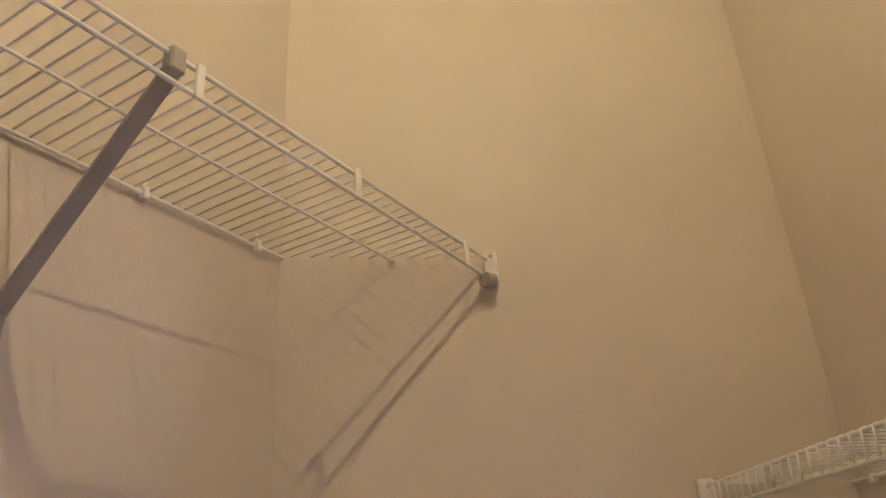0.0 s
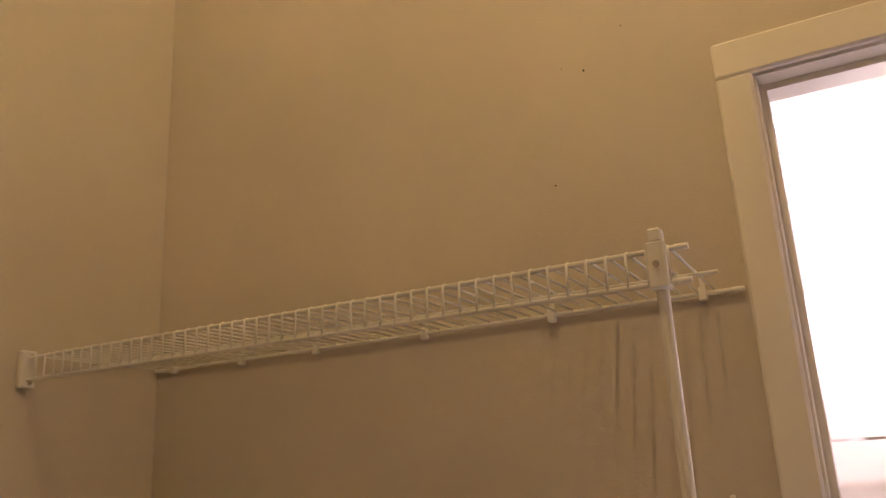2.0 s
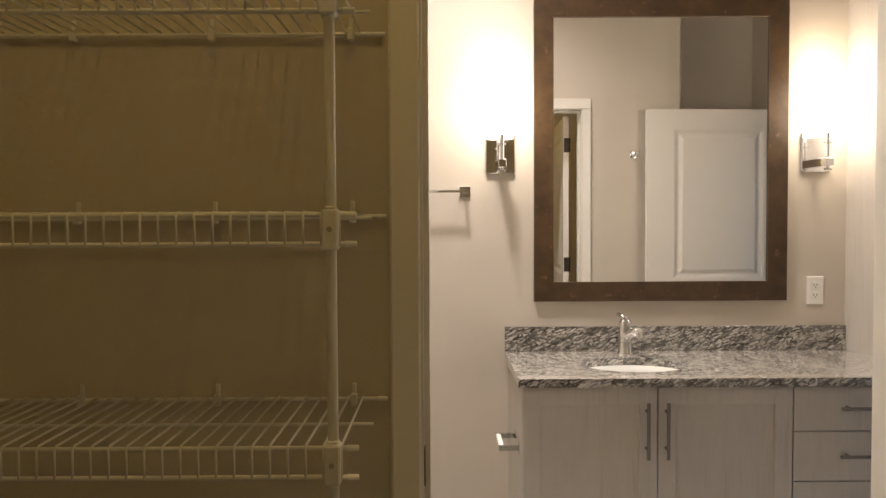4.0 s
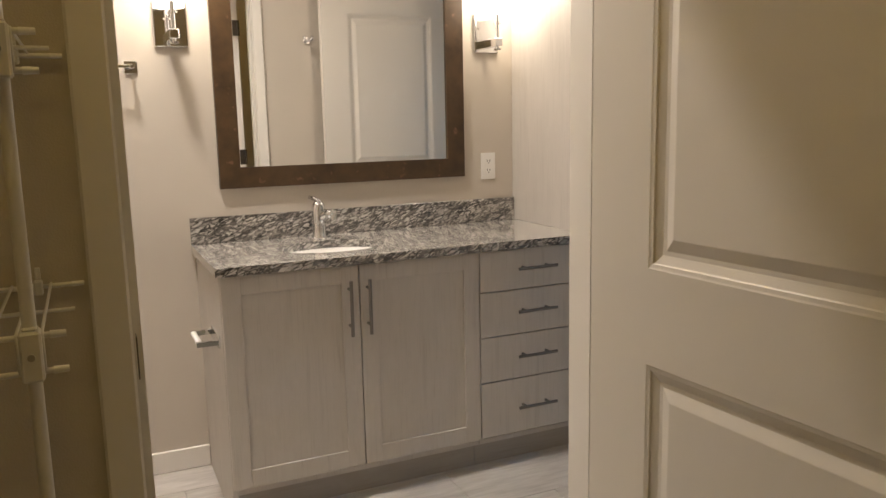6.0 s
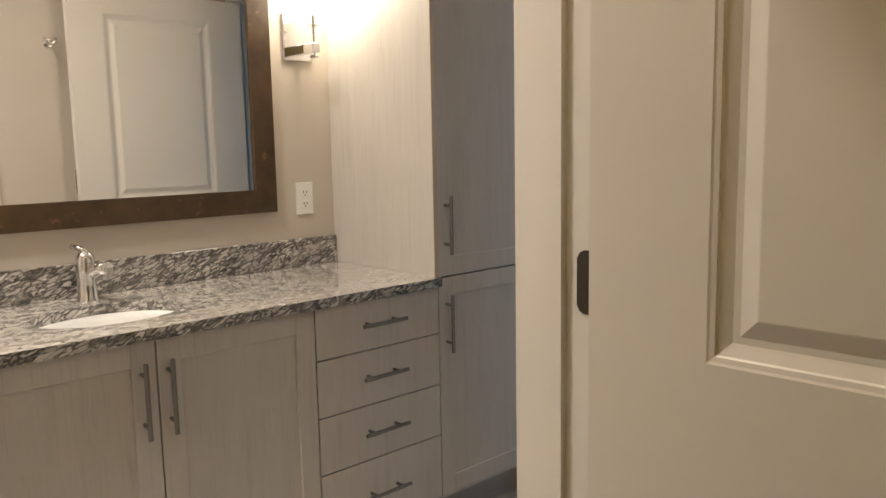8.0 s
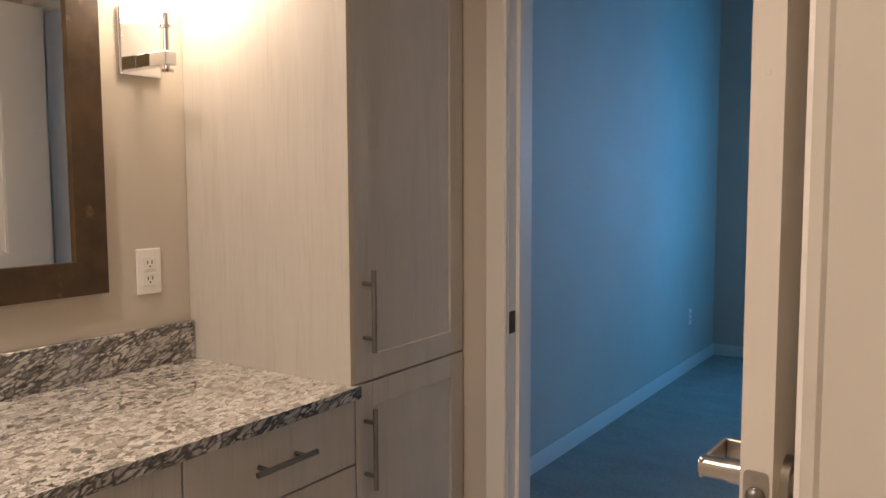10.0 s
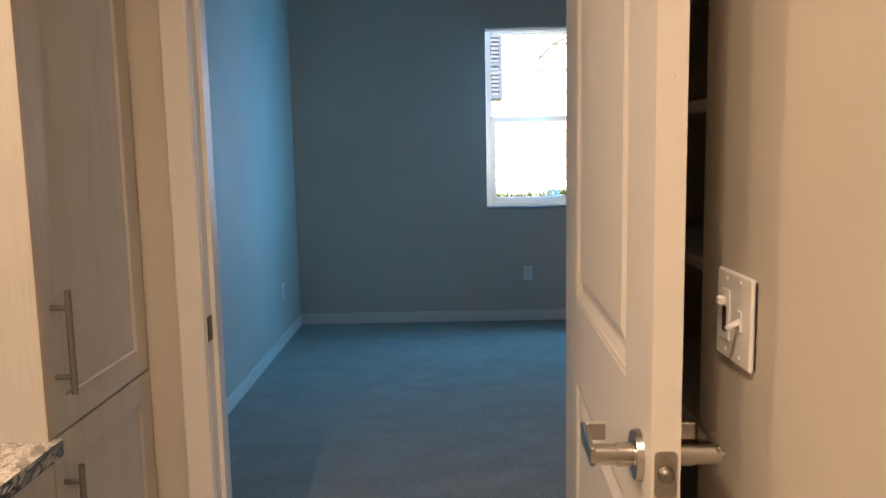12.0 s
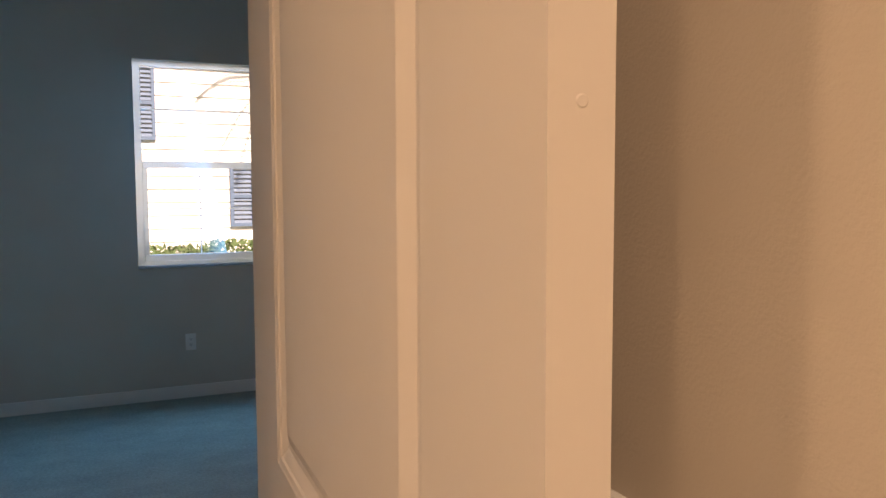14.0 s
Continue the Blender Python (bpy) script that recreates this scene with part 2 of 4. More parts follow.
def cyl(bm, p0, p1, r, r1=None, seg=12):
    p0, p1 = Vector(p0), Vector(p1)
    r1 = r if r1 is None else r1
    d = (p1 - p0).normalized()
    u = d.orthogonal().normalized()
    v = d.cross(u)
    rings = []
    for p, q in ((p0, r), (p1, r1)):
        rings.append([bm.verts.new(p + q * (math.cos(a) * u + math.sin(a) * v)) for a in (2 * math.pi * k / seg for k in range(seg))])
    for k in range(seg):
        f = bm.faces.new((rings[0][k], rings[0][(k + 1) % seg], rings[1][(k + 1) % seg], rings[1][k]))
        f.smooth = True
    caps = [[bm.verts.new(v.co) for v in ring] for ring in rings]
    bm.faces.new(caps[0][::-1])
    bm.faces.new(caps[1])
    return bm


def tube(bm, points, r, seg=8):
    pts = [Vector(p) for p in points]
    rings = []
    u = None
    for i, p in enumerate(pts):
        d = (pts[min(i + 1, len(pts) - 1)] - pts[max(i - 1, 0)]).normalized()
        u = (u - u.dot(d) * d).normalized() if u else d.orthogonal().normalized()
        v = d.cross(u)
        rings.append([bm.verts.new(p + r * (math.cos(a) * u + math.sin(a) * v)) for a in (2 * math.pi * k / seg for k in range(seg))])
    for a, b in zip(rings, rings[1:]):
        for k in range(seg):
            bm.faces.new((a[k], a[(k + 1) % seg], b[(k + 1) % seg], b[k])).smooth = True
    bm.faces.new(rings[0][::-1])
    bm.faces.new(rings[-1])
    return bm


def lathe(bm, profile, center=(0, 0, 0), seg=32, sx=1.0, sy=1.0):
    """profile: radius and height pairs."""
    c = Vector(center)
    rings = [[bm.verts.new(c + Vector((r * sx * math.cos(a), r * sy * math.sin(a), z))) for a in (2 * math.pi * k / seg for k in range(seg))] for r, z in profile]
    for a, b in zip(rings, rings[1:]):
        for k in range(seg):
            bm.faces.new((a[k], a[(k + 1) % seg], b[(k + 1) % seg], b[k])).smooth = True
    return rings


def prism(bm, outline, z0, z1):
    lo = [bm.verts.new((x, y, z0)) for x, y in outline]
    hi = [bm.verts.new((x, y, z1)) for x, y in outline]
    n = len(outline)
    bm.faces.new(lo[::-1])
    bm.faces.new(hi)
    for k in range(n):
        bm.faces.new((lo[k], lo[(k + 1) % n], hi[(k + 1) % n], hi[k]))
    return bm


def mesh_of(bm, name, material):
    bmesh.ops.recalc_face_normals(bm, faces=bm.faces)
    me = bpy.data.meshes.new(name)
    bm.to_mesh(me)
    bm.free()
    me.materials.append(material)
    return me


def part(name, bm, material, parent, label="", place=(0, 0, 0)):
    me = bm if isinstance(bm, bpy.types.Mesh) else mesh_of(bm, name, material)
    ob = new(name, me)
    ob.parent = parent
    ob.location = place
    return tagged(ob, label)


def thing(name, place, turn, label, category, group=""):
    ob = new(name)
    ob.matrix_world = pose(*place, 0, 0, turn)
    ob.empty_display_size = 0.05
    return tagged(ob, label, category, group)


def solid(name, bm, material, label, category="", group="", kind="", place=(0, 0, 0), turn=0):
    ob = new(name, mesh_of(bm, name, material))
    ob.matrix_world = pose(*place, 0, 0, turn)
    return tagged(ob, label, category, group, kind)


def B(*a, **k):
    return box(bmesh.new(), *a, **k)


def wall(name, bm, label="beige orange-peel textured painted wall", material=None):
    return solid(name, bm, material or WALL, label, kind="structure")


# ---- structure ----
XL, YC, YB = -1.62, -1.745, -1.63
XE, XB, XW = 1.85, 1.97, 6.19
BACK = -4.1
HEAD = 2.075
wall("wall_north", B(XL, XB, 0, 0.12, 0, CEIL))
wall("wall_west", B(XL - 0.12, XL, BACK, 0.12, 0, CEIL))
bm = bmesh.new()
box(bm, XL, -0.315, YC, YB, 0, CEIL)
box(bm, -0.315, 0.590, YC, YB, HEAD + 0.018, CEIL)
box(bm, 0.590, 1.10, YC, YB, 0, CEIL)
wall("wall_partition", bm)
R = 0.022
corner = [(1.10, YB)] + [(1.196 - R + R * math.sin(a), YB - R + R * math.cos(a)) for a in (math.pi / 2 * k / 8 for k in range(9))] + [(1.196, BACK), (1.08, BACK), (1.08, YC), (1.10, YC)]
wall("wall_closet_east", prism(bmesh.new(), corner, 0, CEIL), "beige textured wall with a rounded bullnose corner", material=WALL_ROUGH)
wall("wall_niche_back", B(1.196, XE, -2.32, -2.2, 0, CEIL))
bm = bmesh.new()
box(bm, XE, XB, -0.677, 0, 0, CEIL)
box(bm, XE, XB, -1.623, -0.677, HEAD + 0.018, CEIL)
box(bm, XE, XB, BACK, -1.623, 0, CEIL)
wall("wall_east", bm)
DIAG = 41.7
wall("wall_closet_diagonal", prism(bmesh.new(), [(XL, -2.857), (XL, -3.027), (XL + 1.2, BACK), (XL + (2.857 - 4.1) / -math.tan(radians(DIAG)), BACK)], 0, CEIL), "beige textured diagonal closet wall")
wall("wall_south", B(XL - 0.12, XB, BACK - 0.12, BACK, 0, CEIL))
wall("wall_bedroom_north", B(XB, XW + 0.15, -0.08, 0.12, 0, CEIL))
# the opening in this unseen wall is added to suit the south fill lamp
SX_0, SX_1, WZ_0, WZ_1 = 2.3, 3.6, 0.90, 2.285
bm = bmesh.new()
box(bm, XB, SX_0, BACK - 0.12, BACK, 0, CEIL)
box(bm, SX_1, XW + 0.15, BACK - 0.12, BACK, 0, CEIL)
box(bm, SX_0, SX_1, BACK - 0.12, BACK, 0, WZ_0)
box(bm, SX_0, SX_1, BACK - 0.12, BACK, WZ_1, CEIL)
wall("wall_bedroom_south", bm)
WY0, WY1, WZ0, WZ1 = -2.55, -1.585, 0.90, 2.285
bm = bmesh.new()
box(bm, XW, XW + 0.15, BACK, WY0, 0, CEIL)
box(bm, XW, XW + 0.15, WY1, -0.08, 0, CEIL)
box(bm, XW, XW + 0.15, WY0, WY1, 0, WZ0)
box(bm, XW, XW + 0.15, WY0, WY1, WZ1, CEIL)
wall("wall_bedroom_east", bm)
wall("ceiling", B(XL - 0.12, XW + 0.15, BACK - 0.12, 0.12, CEIL, CEIL + 0.1), "off-white textured ceiling", CEILING)
solid("floor_subfloor", B(XL - 0.12, XB - 0.06, BACK - 0.12, 0.12, -0.12, -0.006), GROUT, "grey grout between floor tiles", kind="structure")
# unseen floor; carpet is added here so less light bounces up to the shelves
solid("floor_closet", B(XL, XB - 0.06, BACK, -1.70, -0.006, 0.0), CARPET, "unseen grey-beige closet carpet, added to cut bounced light", kind="structure")
solid("floor_bedroom", B(XB - 0.06, XW + 0.15, BACK - 0.12, 0.12, -0.12, 0.0), CARPET, "grey-beige cut-pile carpet", kind="structure")


def baseboard(x0, x1, y0, y1, h=0.085):
    solid("baseboard", B(x0, x1, y0, y1, 0, h, bevel=0.003), TRIM, "white painted baseboard", kind="structure")


baseboard(XL, -0.001, -0.013, 0)
baseboard(XL, XL + 0.013, -1.63, -0.013)
baseboard(XL, -0.36, YB, YB + 0.013)
baseboard(0.63, 1.16, YB, YB + 0.013)
baseboard(XL, -0.36, YC - 0.013, YC)
baseboard(XL, XL + 0.013, -2.85, YC - 0.013)
baseboard(XB, XW, -0.093, -0.08)
baseboard(XW - 0.013, XW, BACK, -0.093)


def casing(x0, x1, y0, y1, z0, z1):
    solid("trim_casing", B(x0, x1, y0, y1, z0, z1, bevel=0.004), TRIM, "white painted door casing", kind="structure")


CW = 0.063
JL, JR = -0.304, 0.583
for y0, y1 in ((YC - 0.016, YC), (YB, YB + 0.016)):
    casing(JL - CW + 0.004, JL + 0.004 - 0.008, y0, y1, 0, HEAD + 0.004)
    casing(JR + 0.004, JR + CW - 0.004, y0, y1, 0, HEAD + 0.004)
    casing(JL - CW + 0.004, JR + CW - 0.004, y0, y1, HEAD + 0.004, HEAD + CW + 0.004)
bm = bmesh.new()
box(bm, JL - 0.018, JL, YC, YB, 0, HEAD)
box(bm, JR, JR + 0.018, YC, YB, 0, HEAD)
box(bm, JR, JR + 0.0035, YC - 0.018, YC, 0, HEAD)
box(bm, JL - 0.018, JR + 0.018, YC, YB, HEAD, HEAD + 0.018)
box(bm, JL, JL + 0.011, YC + 0.04, YC + 0.075, 0, HEAD)
box(bm, JR - 0.011, JR, YC + 0.029, YC + 0.068, 0, HEAD)
box(bm, JL + 0.011, JR - 0.011, YC + 0.04, YC + 0.075, HEAD - 0.011, HEAD)
solid("trim_jamb", bm, TRIM, "white painted closet door jamb with stop", kind="structure")
DN, DS = -0.695, -1.605
for x0, x1 in ((XE - 0.016, XE), (XB, XB + 0.016)):
    casing(x0, x1, DN + 0.002, DN + CW, 0, HEAD + 0.004)
    casing(x0, x1, DS - CW, DS - 0.002, 0, HEAD + 0.004)
    casing(x0, x1, DS - CW, DN + CW, HEAD + 0.004, HEAD + CW + 0.004)
bm = bmesh.new()
box(bm, XE, XB, DN, DN + 0.018, 0, HEAD)
box(bm, XE, XB, DS - 0.018, DS, 0, HEAD)
box(bm, XE, XB, DS - 0.018, DN + 0.018, HEAD, HEAD + 0.018)
box(bm, XE + 0.04, XE + 0.075, DN - 0.011, DN, 0, HEAD)
box(bm, XE + 0.04, XE + 0.075, DS, DS + 0.011, 0, HEAD)
box(bm, XE + 0.04, XE + 0.075, DS + 0.011, DN - 0.011, HEAD - 0.011, HEAD)
solid("trim_jamb", bm, TRIM, "white painted bedroom door jamb with stop", kind="structure")
solid("strike_plate", B(JL, JL + 0.0025, YC + 0.006, YC + 0.034, 0.915, 0.985, bevel=0.001), DARK, "dark metal strike plate on the closet door jamb", "strike plate")
solid("strike_plate", B(XE + 0.002, XE + 0.034, DN - 0.0025, DN, 0.93, 0.99, bevel=0.001), DARK, "dark metal strike plate on the bedroom door jamb", "strike plate")


def hinge_leaf(place, turn, z):
    """A dark hinge plate let into a jamb face, with its outer corners cut round."""
    bm = bmesh.new()
    c, w_, h_ = 0.012, 0.021, 0.0445
    pts = [(0, -h_), (w_ - c, -h_), (w_ - 0.4 * c, -h_ + 0.3 * c), (w_, -h_ + c), (w_, h_ - c), (w_ - 0.4 * c, h_ - 0.3 * c), (w_ - c, h_), (0, h_)]
    a = [bm.verts.new((-0.0025, y, q)) for y, q in pts]
    b = [bm.verts.new((0, y, q)) for y, q in pts]
    bm.faces.new(a)
    bm.faces.new(b[::-1])
    for k in range(8):
        bm.faces.new((a[k], b[k], b[(k + 1) % 8], a[(k + 1) % 8]))
    o = solid("hinge_plate", bm, DARK, "dark metal hinge plate with rounded corners on the white door jamb", "hinge plate", "hinge plates on the jambs", place=(*place, z), turn=turn)
    for q in (-0.030, 0.0, 0.030):
        bm = bmesh.new()
        cyl(bm, (-0.0035, 0.010 + 0.005 * (q == 0), q), (-0.0025, 0.010 + 0.005 * (q == 0), q), 0.003, seg=10)
        part("screw", bm, DARK, o)


for z in (0.22, 1.108, 1.88):
    hinge_leaf((JR, YC - 0.013), 0, z)
    hinge_leaf((XE + 0.002, DS), -90, z)


# ---- doors ----
def panel_rings(bm, x0, x1, z0, z1, y, s):
    """A moulded panel: nested rings from the face inwards; s is the way out of the leaf."""
    prev = None
    for inset, depth in ((0, 0), (0.003, 0.0012), (0.009, 0.0022), (0.011, 0.0045), (0.022, 0.0085), (0.026, 0.0098), (0.034, 0.0098), (0.054, 0.0032), (0.056, 0.0028)):
        yy = y - s * depth
        ring = [bm.verts.new(p) for p in ((x0 + inset, yy, z0 + inset), (x1 - inset, yy, z0 + inset), (x1 - inset, yy, z1 - inset), (x0 + inset, yy, z1 - inset))]
        if prev:
            for k in range(4):
                bm.faces.new((prev[k], prev[(k + 1) % 4], ring[(k + 1) % 4], ring[k]))
        prev = ring
    bm.faces.new(prev)


def lever(name, parent, x, z, y, s, reach, label):
    bm = bmesh.new()
    cyl(bm, (x, y, z), (x, y + s * 0.009, z), 0.033, 0.031, 24)
    ros = part(name, bm, NICKEL, parent, label)
    bm = bmesh.new()
    cyl(bm, (x, y + s * 0.009, z), (x, y + s * 0.030, z), 0.0150, seg=24)
    cyl(bm, (x, y + s * 0.030, z), (x, y + s * 0.064, z), 0.0132, seg=24)
    box(bm, *sorted((x - reach * 0.012, x + reach * 0.086)), *sorted((y + s * 0.0575, y + s * 0.0638)), z - 0.0128, z + 0.0128, bevel=0.002)
    box(bm, *sorted((x + reach * 0.0795, x + reach * 0.086)), *sorted((y + s * 0.030, y + s * 0.0575)), z - 0.0128, z + 0.0128, bevel=0.002)
    part("lever", bm, NICKEL, ros)


def panel_door(name, place, turn, w, label, first=0.185):
    d = thing(name, place, turn, label, "door")
    t, zb, zt, st = 0.035, 0.012, 2.06, 0.162
    rows = ((0.235, 0.881), (1.052, 1.945))
    bm = bmesh.new()
    box(bm, 0, first, 0, t, zb, zt)
    box(bm, w - st, w, 0, t, zb, zt)
    for a, b in ((zb, rows[0][0]), (rows[0][1], rows[1][0]), (rows[1][1], zt)):
        box(bm, first, w - st, 0, t, a, b)
    for a, b in rows:
        panel_rings(bm, first, w - st, a, b, 0, -1)
        panel_rings(bm, first, w - st, a, b, t, 1)
    part("leaf", bm, DOOR, d)
    hz = 0.980
    lever("rosette", d, w - 0.062, hz, 0, -1, -1, "brushed nickel lever handle")
    lever("rosette", d, w - 0.062, hz, t, 1, -1, "brushed nickel lever handle")
    bm = bmesh.new()
    cyl(bm, (w - 0.062, t + 0.0638, hz), (w - 0.062, t + 0.071, hz), 0.003, seg=12)
    part("lock_pin", bm, NICKEL, d)
    bm = bmesh.new()
    q, c0 = 0.0135, 0.006
    rim = [(t / 2 + sy * (q - c0 + c0 * math.cos(a)), hz + sz * (0.0285 - c0 + c0 * math.sin(a))) for sy, sz, a0 in ((1, 1, 0), (-1, 1, 1), (-1, -1, 0), (1, -1, 1)) for a in ((math.pi / 2 - k * math.pi / 8 if a0 else k * math.pi / 8) for k in range(5))]
    lo, hi = [bm.verts.new((w, py, pz)) for py, pz in rim], [bm.verts.new((w + 0.0018, py, pz)) for py, pz in rim]
    bm.faces.new(hi)
    bm.faces.new(lo[::-1])
    for k in range(len(rim)):
        bm.faces.new((lo[k], lo[(k + 1) % len(rim)], hi[(k + 1) % len(rim)], hi[k]))
    part("latch_plate", bm, NICKEL, d, "brushed nickel latch plate")
    bm = bmesh.new()
    lathe(bm, [(0.0105, 0.0), (0.0100, 0.004), (0.0080, 0.0075), (0.0040, 0.0095), (0.0005, 0.010)], seg=20)
    bmesh.ops.rotate(bm, verts=bm.verts, cent=(0, 0, 0), matrix=Matrix.Rotation(radians(90), 3, "Y"))
    bmesh.ops.translate(bm, verts=bm.verts, vec=(w + 0.0018, t / 2, hz))
    part("latch_bolt", bm, HANDLE, d)
    for k in (-1, 1):
        bm = bmesh.new()
        cyl(bm, (w + 0.0018, t / 2, hz + k * 0.0205), (w + 0.0024, t / 2, hz + k * 0.0205), 0.0036, seg=12)
        part("screw", bm, SCREW, d)
    for z in (0.22, 1.125, 1.88):
        bm = bmesh.new()
        cyl(bm, (-0.004, t + 0.003, z - 0.045), (-0.004, t + 0.003, z + 0.045), 0.0065)
        box(bm, -0.0025, 0.0, 0.004, t, z - 0.045, z + 0.045)
        part("hinge", bm, DARK, d)
    return d


panel_door("door_closet", (0.504, -1.815, 0), -87, 0.85, "open off-white painted two-panel door inside the closet", 0.154)
bed_door = panel_door("door_bedroom", (XE - 0.004, -1.536, 0), 177.6, 0.895, "open off-white two-panel door with nickel lever, beside the switch")

bm = bmesh.new()
cyl(bm, (0.895, 0.0175, 1.447), (0.8956, 0.0175, 1.447), 0.0034, 0.0026, 14)
part("plug", bm, DOOR, bed_door, "small filled hole in the door edge")

# ---- window ----
win = thing("window_1", (XW + 0.012, (WY0 + WY1) / 2, WZ0), 0, "white vinyl single-hung window of the bedroom", "window")
hw = (WY1 - WY0) / 2
wh = WZ1 - WZ0
FW = 0.045
bm = bmesh.new()
box(bm, 0, 0.07, -hw, -hw + FW, 0, wh)
box(bm, 0, 0.07, hw - FW, hw, 0, wh)
box(bm, 0, 0.07, -hw + FW, hw - FW, 0, FW)
box(bm, 0, 0.07, -hw + FW, hw - FW, wh - FW, wh)
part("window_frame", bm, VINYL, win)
MR = 1.540 - WZ0
bm = bmesh.new()
box(bm, -0.008, 0.03, -hw + FW, hw - FW, MR + 0.03, MR + 0.075, bevel=0.003)
box(bm, -0.008, 0.03, -hw + FW, hw - FW, FW, FW + 0.045, bevel=0.003)
box(bm, -0.008, 0.03, -hw + FW, -hw + FW + 0.03, FW + 0.045, MR + 0.03)
box(bm, -0.008, 0.03, hw - FW - 0.03, hw - FW, FW + 0.045, MR + 0.03)
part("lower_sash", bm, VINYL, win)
pane = part("pane", B(0.010, 0.014, -hw + FW + 0.03, hw - FW - 0.03, FW + 0.045, MR + 0.03), GLASS, win)
pane2 = part("pane", B(0.045, 0.049, -hw + FW, hw - FW, MR + 0.05, wh - FW), GLASS, win)
for p in (pane, pane2):
    p.visible_shadow = False
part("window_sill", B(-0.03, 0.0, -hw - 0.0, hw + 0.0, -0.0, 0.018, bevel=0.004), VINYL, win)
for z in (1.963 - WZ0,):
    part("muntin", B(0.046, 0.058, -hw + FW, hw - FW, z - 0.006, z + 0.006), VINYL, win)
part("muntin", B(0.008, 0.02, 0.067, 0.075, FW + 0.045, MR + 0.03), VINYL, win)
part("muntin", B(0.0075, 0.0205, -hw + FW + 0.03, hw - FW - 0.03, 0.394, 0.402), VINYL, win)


# ---- vanity ----
def bar_pull(name, parent, p, length, vertical, label=""):
    """A bar handle in front of a face at y = p[1], centred on p."""
    x, y, z = p
    dx, dz = (0, 1) if vertical else (1, 0)
    h = length / 2
    bm = bmesh.new()
    cyl(bm, (x - dx * h, y - 0.032, z - dz * h), (x + dx * h, y - 0.032, z + dz * h), 0.006, seg=14)
    for s in (-1, 1):
        k = s * (h - 0.032)
        cyl(bm, (x + dx * k, y, z + dz * k), (x + dx * k, y - 0.032, z + dz * k), 0.005, seg=10)
    part(name, bm, HANDLE, parent, label)


def shaker(name, parent, x0, x1, y, z0, z1, rail=0.06, pull=None):
    bm = bmesh.new()
    t = 0.019
    box(bm, x0, x0 + rail, y, y + t, z0, z1, bevel=0.001)
    box(bm, x1 - rail, x1, y, y + t, z0, z1, bevel=0.001)
    box(bm, x0 + rail, x1 - rail, y, y + t, z0, z0 + rail, bevel=0.001)
    box(bm, x0 + rail, x1 - rail, y, y + t, z1 - rail, z1, bevel=0.001)
    box(bm, x0 + rail, x1 - rail, y + 0.007, y + t - 0.002, z0 + rail, z1 - rail)
    d = part(name, bm, CAB, parent)
    if pull:
        bar_pull("handle", d, (pull[0], y, pull[1]), 0.19, True, "brushed nickel bar handle")
    return d


FY = -0.555
CT = 0.874
van = thing("vanity_cabinet", (0, 0, 0), 0, "grey ash laminate vanity cabinet with two shaker doors", "cabinet")
part("side_panel", B(0, 0.018, FY + 0.021, -0.002, 0.0, 0.843, bevel=0.0008), CAB, van)
part("side_panel", B(0.896, 0.912, FY + 0.021, -0.002, 0.1, 0.843), CAB, van)
part("bottom_panel", B(0.018, 0.896, FY + 0.021, -0.002, 0.1, 0.118), CAB, van)
part("front_rail", B(0.018, 0.896, FY + 0.021, FY + 0.09, 0.825, 0.843), CAB, van)
part("back_panel", B(0.018, 0.896, -0.02, -0.002, 0.118, 0.843), CAB, van)
shaker("door", van, 0.002, 0.455, FY, 0.128, 0.840, pull=(0.418, 0.698))
shaker("door", van, 0.459, 0.912, FY, 0.128, 0.840, pull=(0.484, 0.698))
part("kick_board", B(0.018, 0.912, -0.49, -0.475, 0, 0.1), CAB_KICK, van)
drw = thing("drawer_cabinet", (0, 0, 0), 0, "grey ash laminate cabinet with four drawers beside the sink", "cabinet")
part("side_panel", B(0.9145, 0.93, FY + 0.021, -0.002, 0.1, 0.843), CAB, drw)
part("side_panel", B(1.37, 1.386, FY + 0.021, -0.002, 0.1, 0.843), CAB, drw)
part("bottom_panel", B(0.93, 1.37, FY + 0.021, -0.002, 0.1, 0.118), CAB, drw)
part("inner_panel", B(0.93, 1.37, FY + 0.025, FY + 0.04, 0.118, 0.843), CAB, drw)
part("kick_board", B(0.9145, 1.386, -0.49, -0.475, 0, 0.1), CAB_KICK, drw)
zs = (0.129, 0.344, 0.517, 0.688, 0.841)
for a, b in zip(zs, zs[1:]):
    dr = part("drawer", B(0.916, 1.385, FY, FY + 0.019, a + 0.002, b - 0.002, bevel=0.001), CAB, drw)
    bar_pull("handle", dr, (1.144, FY, (a + b) / 2 + (0.006 if a > 0.2 else 0.0)), 0.165, False, "brushed nickel bar handle")
tall = thing("tall_cabinet", (0, 0, 0), 0, "tall grey ash laminate linen cabinet beside the vanity", "cabinet")
TX0, TX1, TZ = 1.388, 1.845, 2.44
part("side_panel", B(TX0, TX0 + 0.018, FY + 0.0195, -0.002, 0.1, TZ, bevel=0.0008), CAB, tall)
part("end_panel", B(TX0 - 0.0185, TX0 - 0.0005, FY - 0.001, -0.002, CT + 0.0006, TZ), CAB, tall)
part("edge_band", B(TX0 - 0.0187, TX0 - 0.0004, FY - 0.003, FY - 0.0012, CT + 0.0006, TZ), CAB_EDGE, tall, "brown-tan edge band of the end panel")
part("side_panel", B(TX1 - 0.018, TX1, FY + 0.0195, -0.002, 0.1, TZ), CAB, tall)
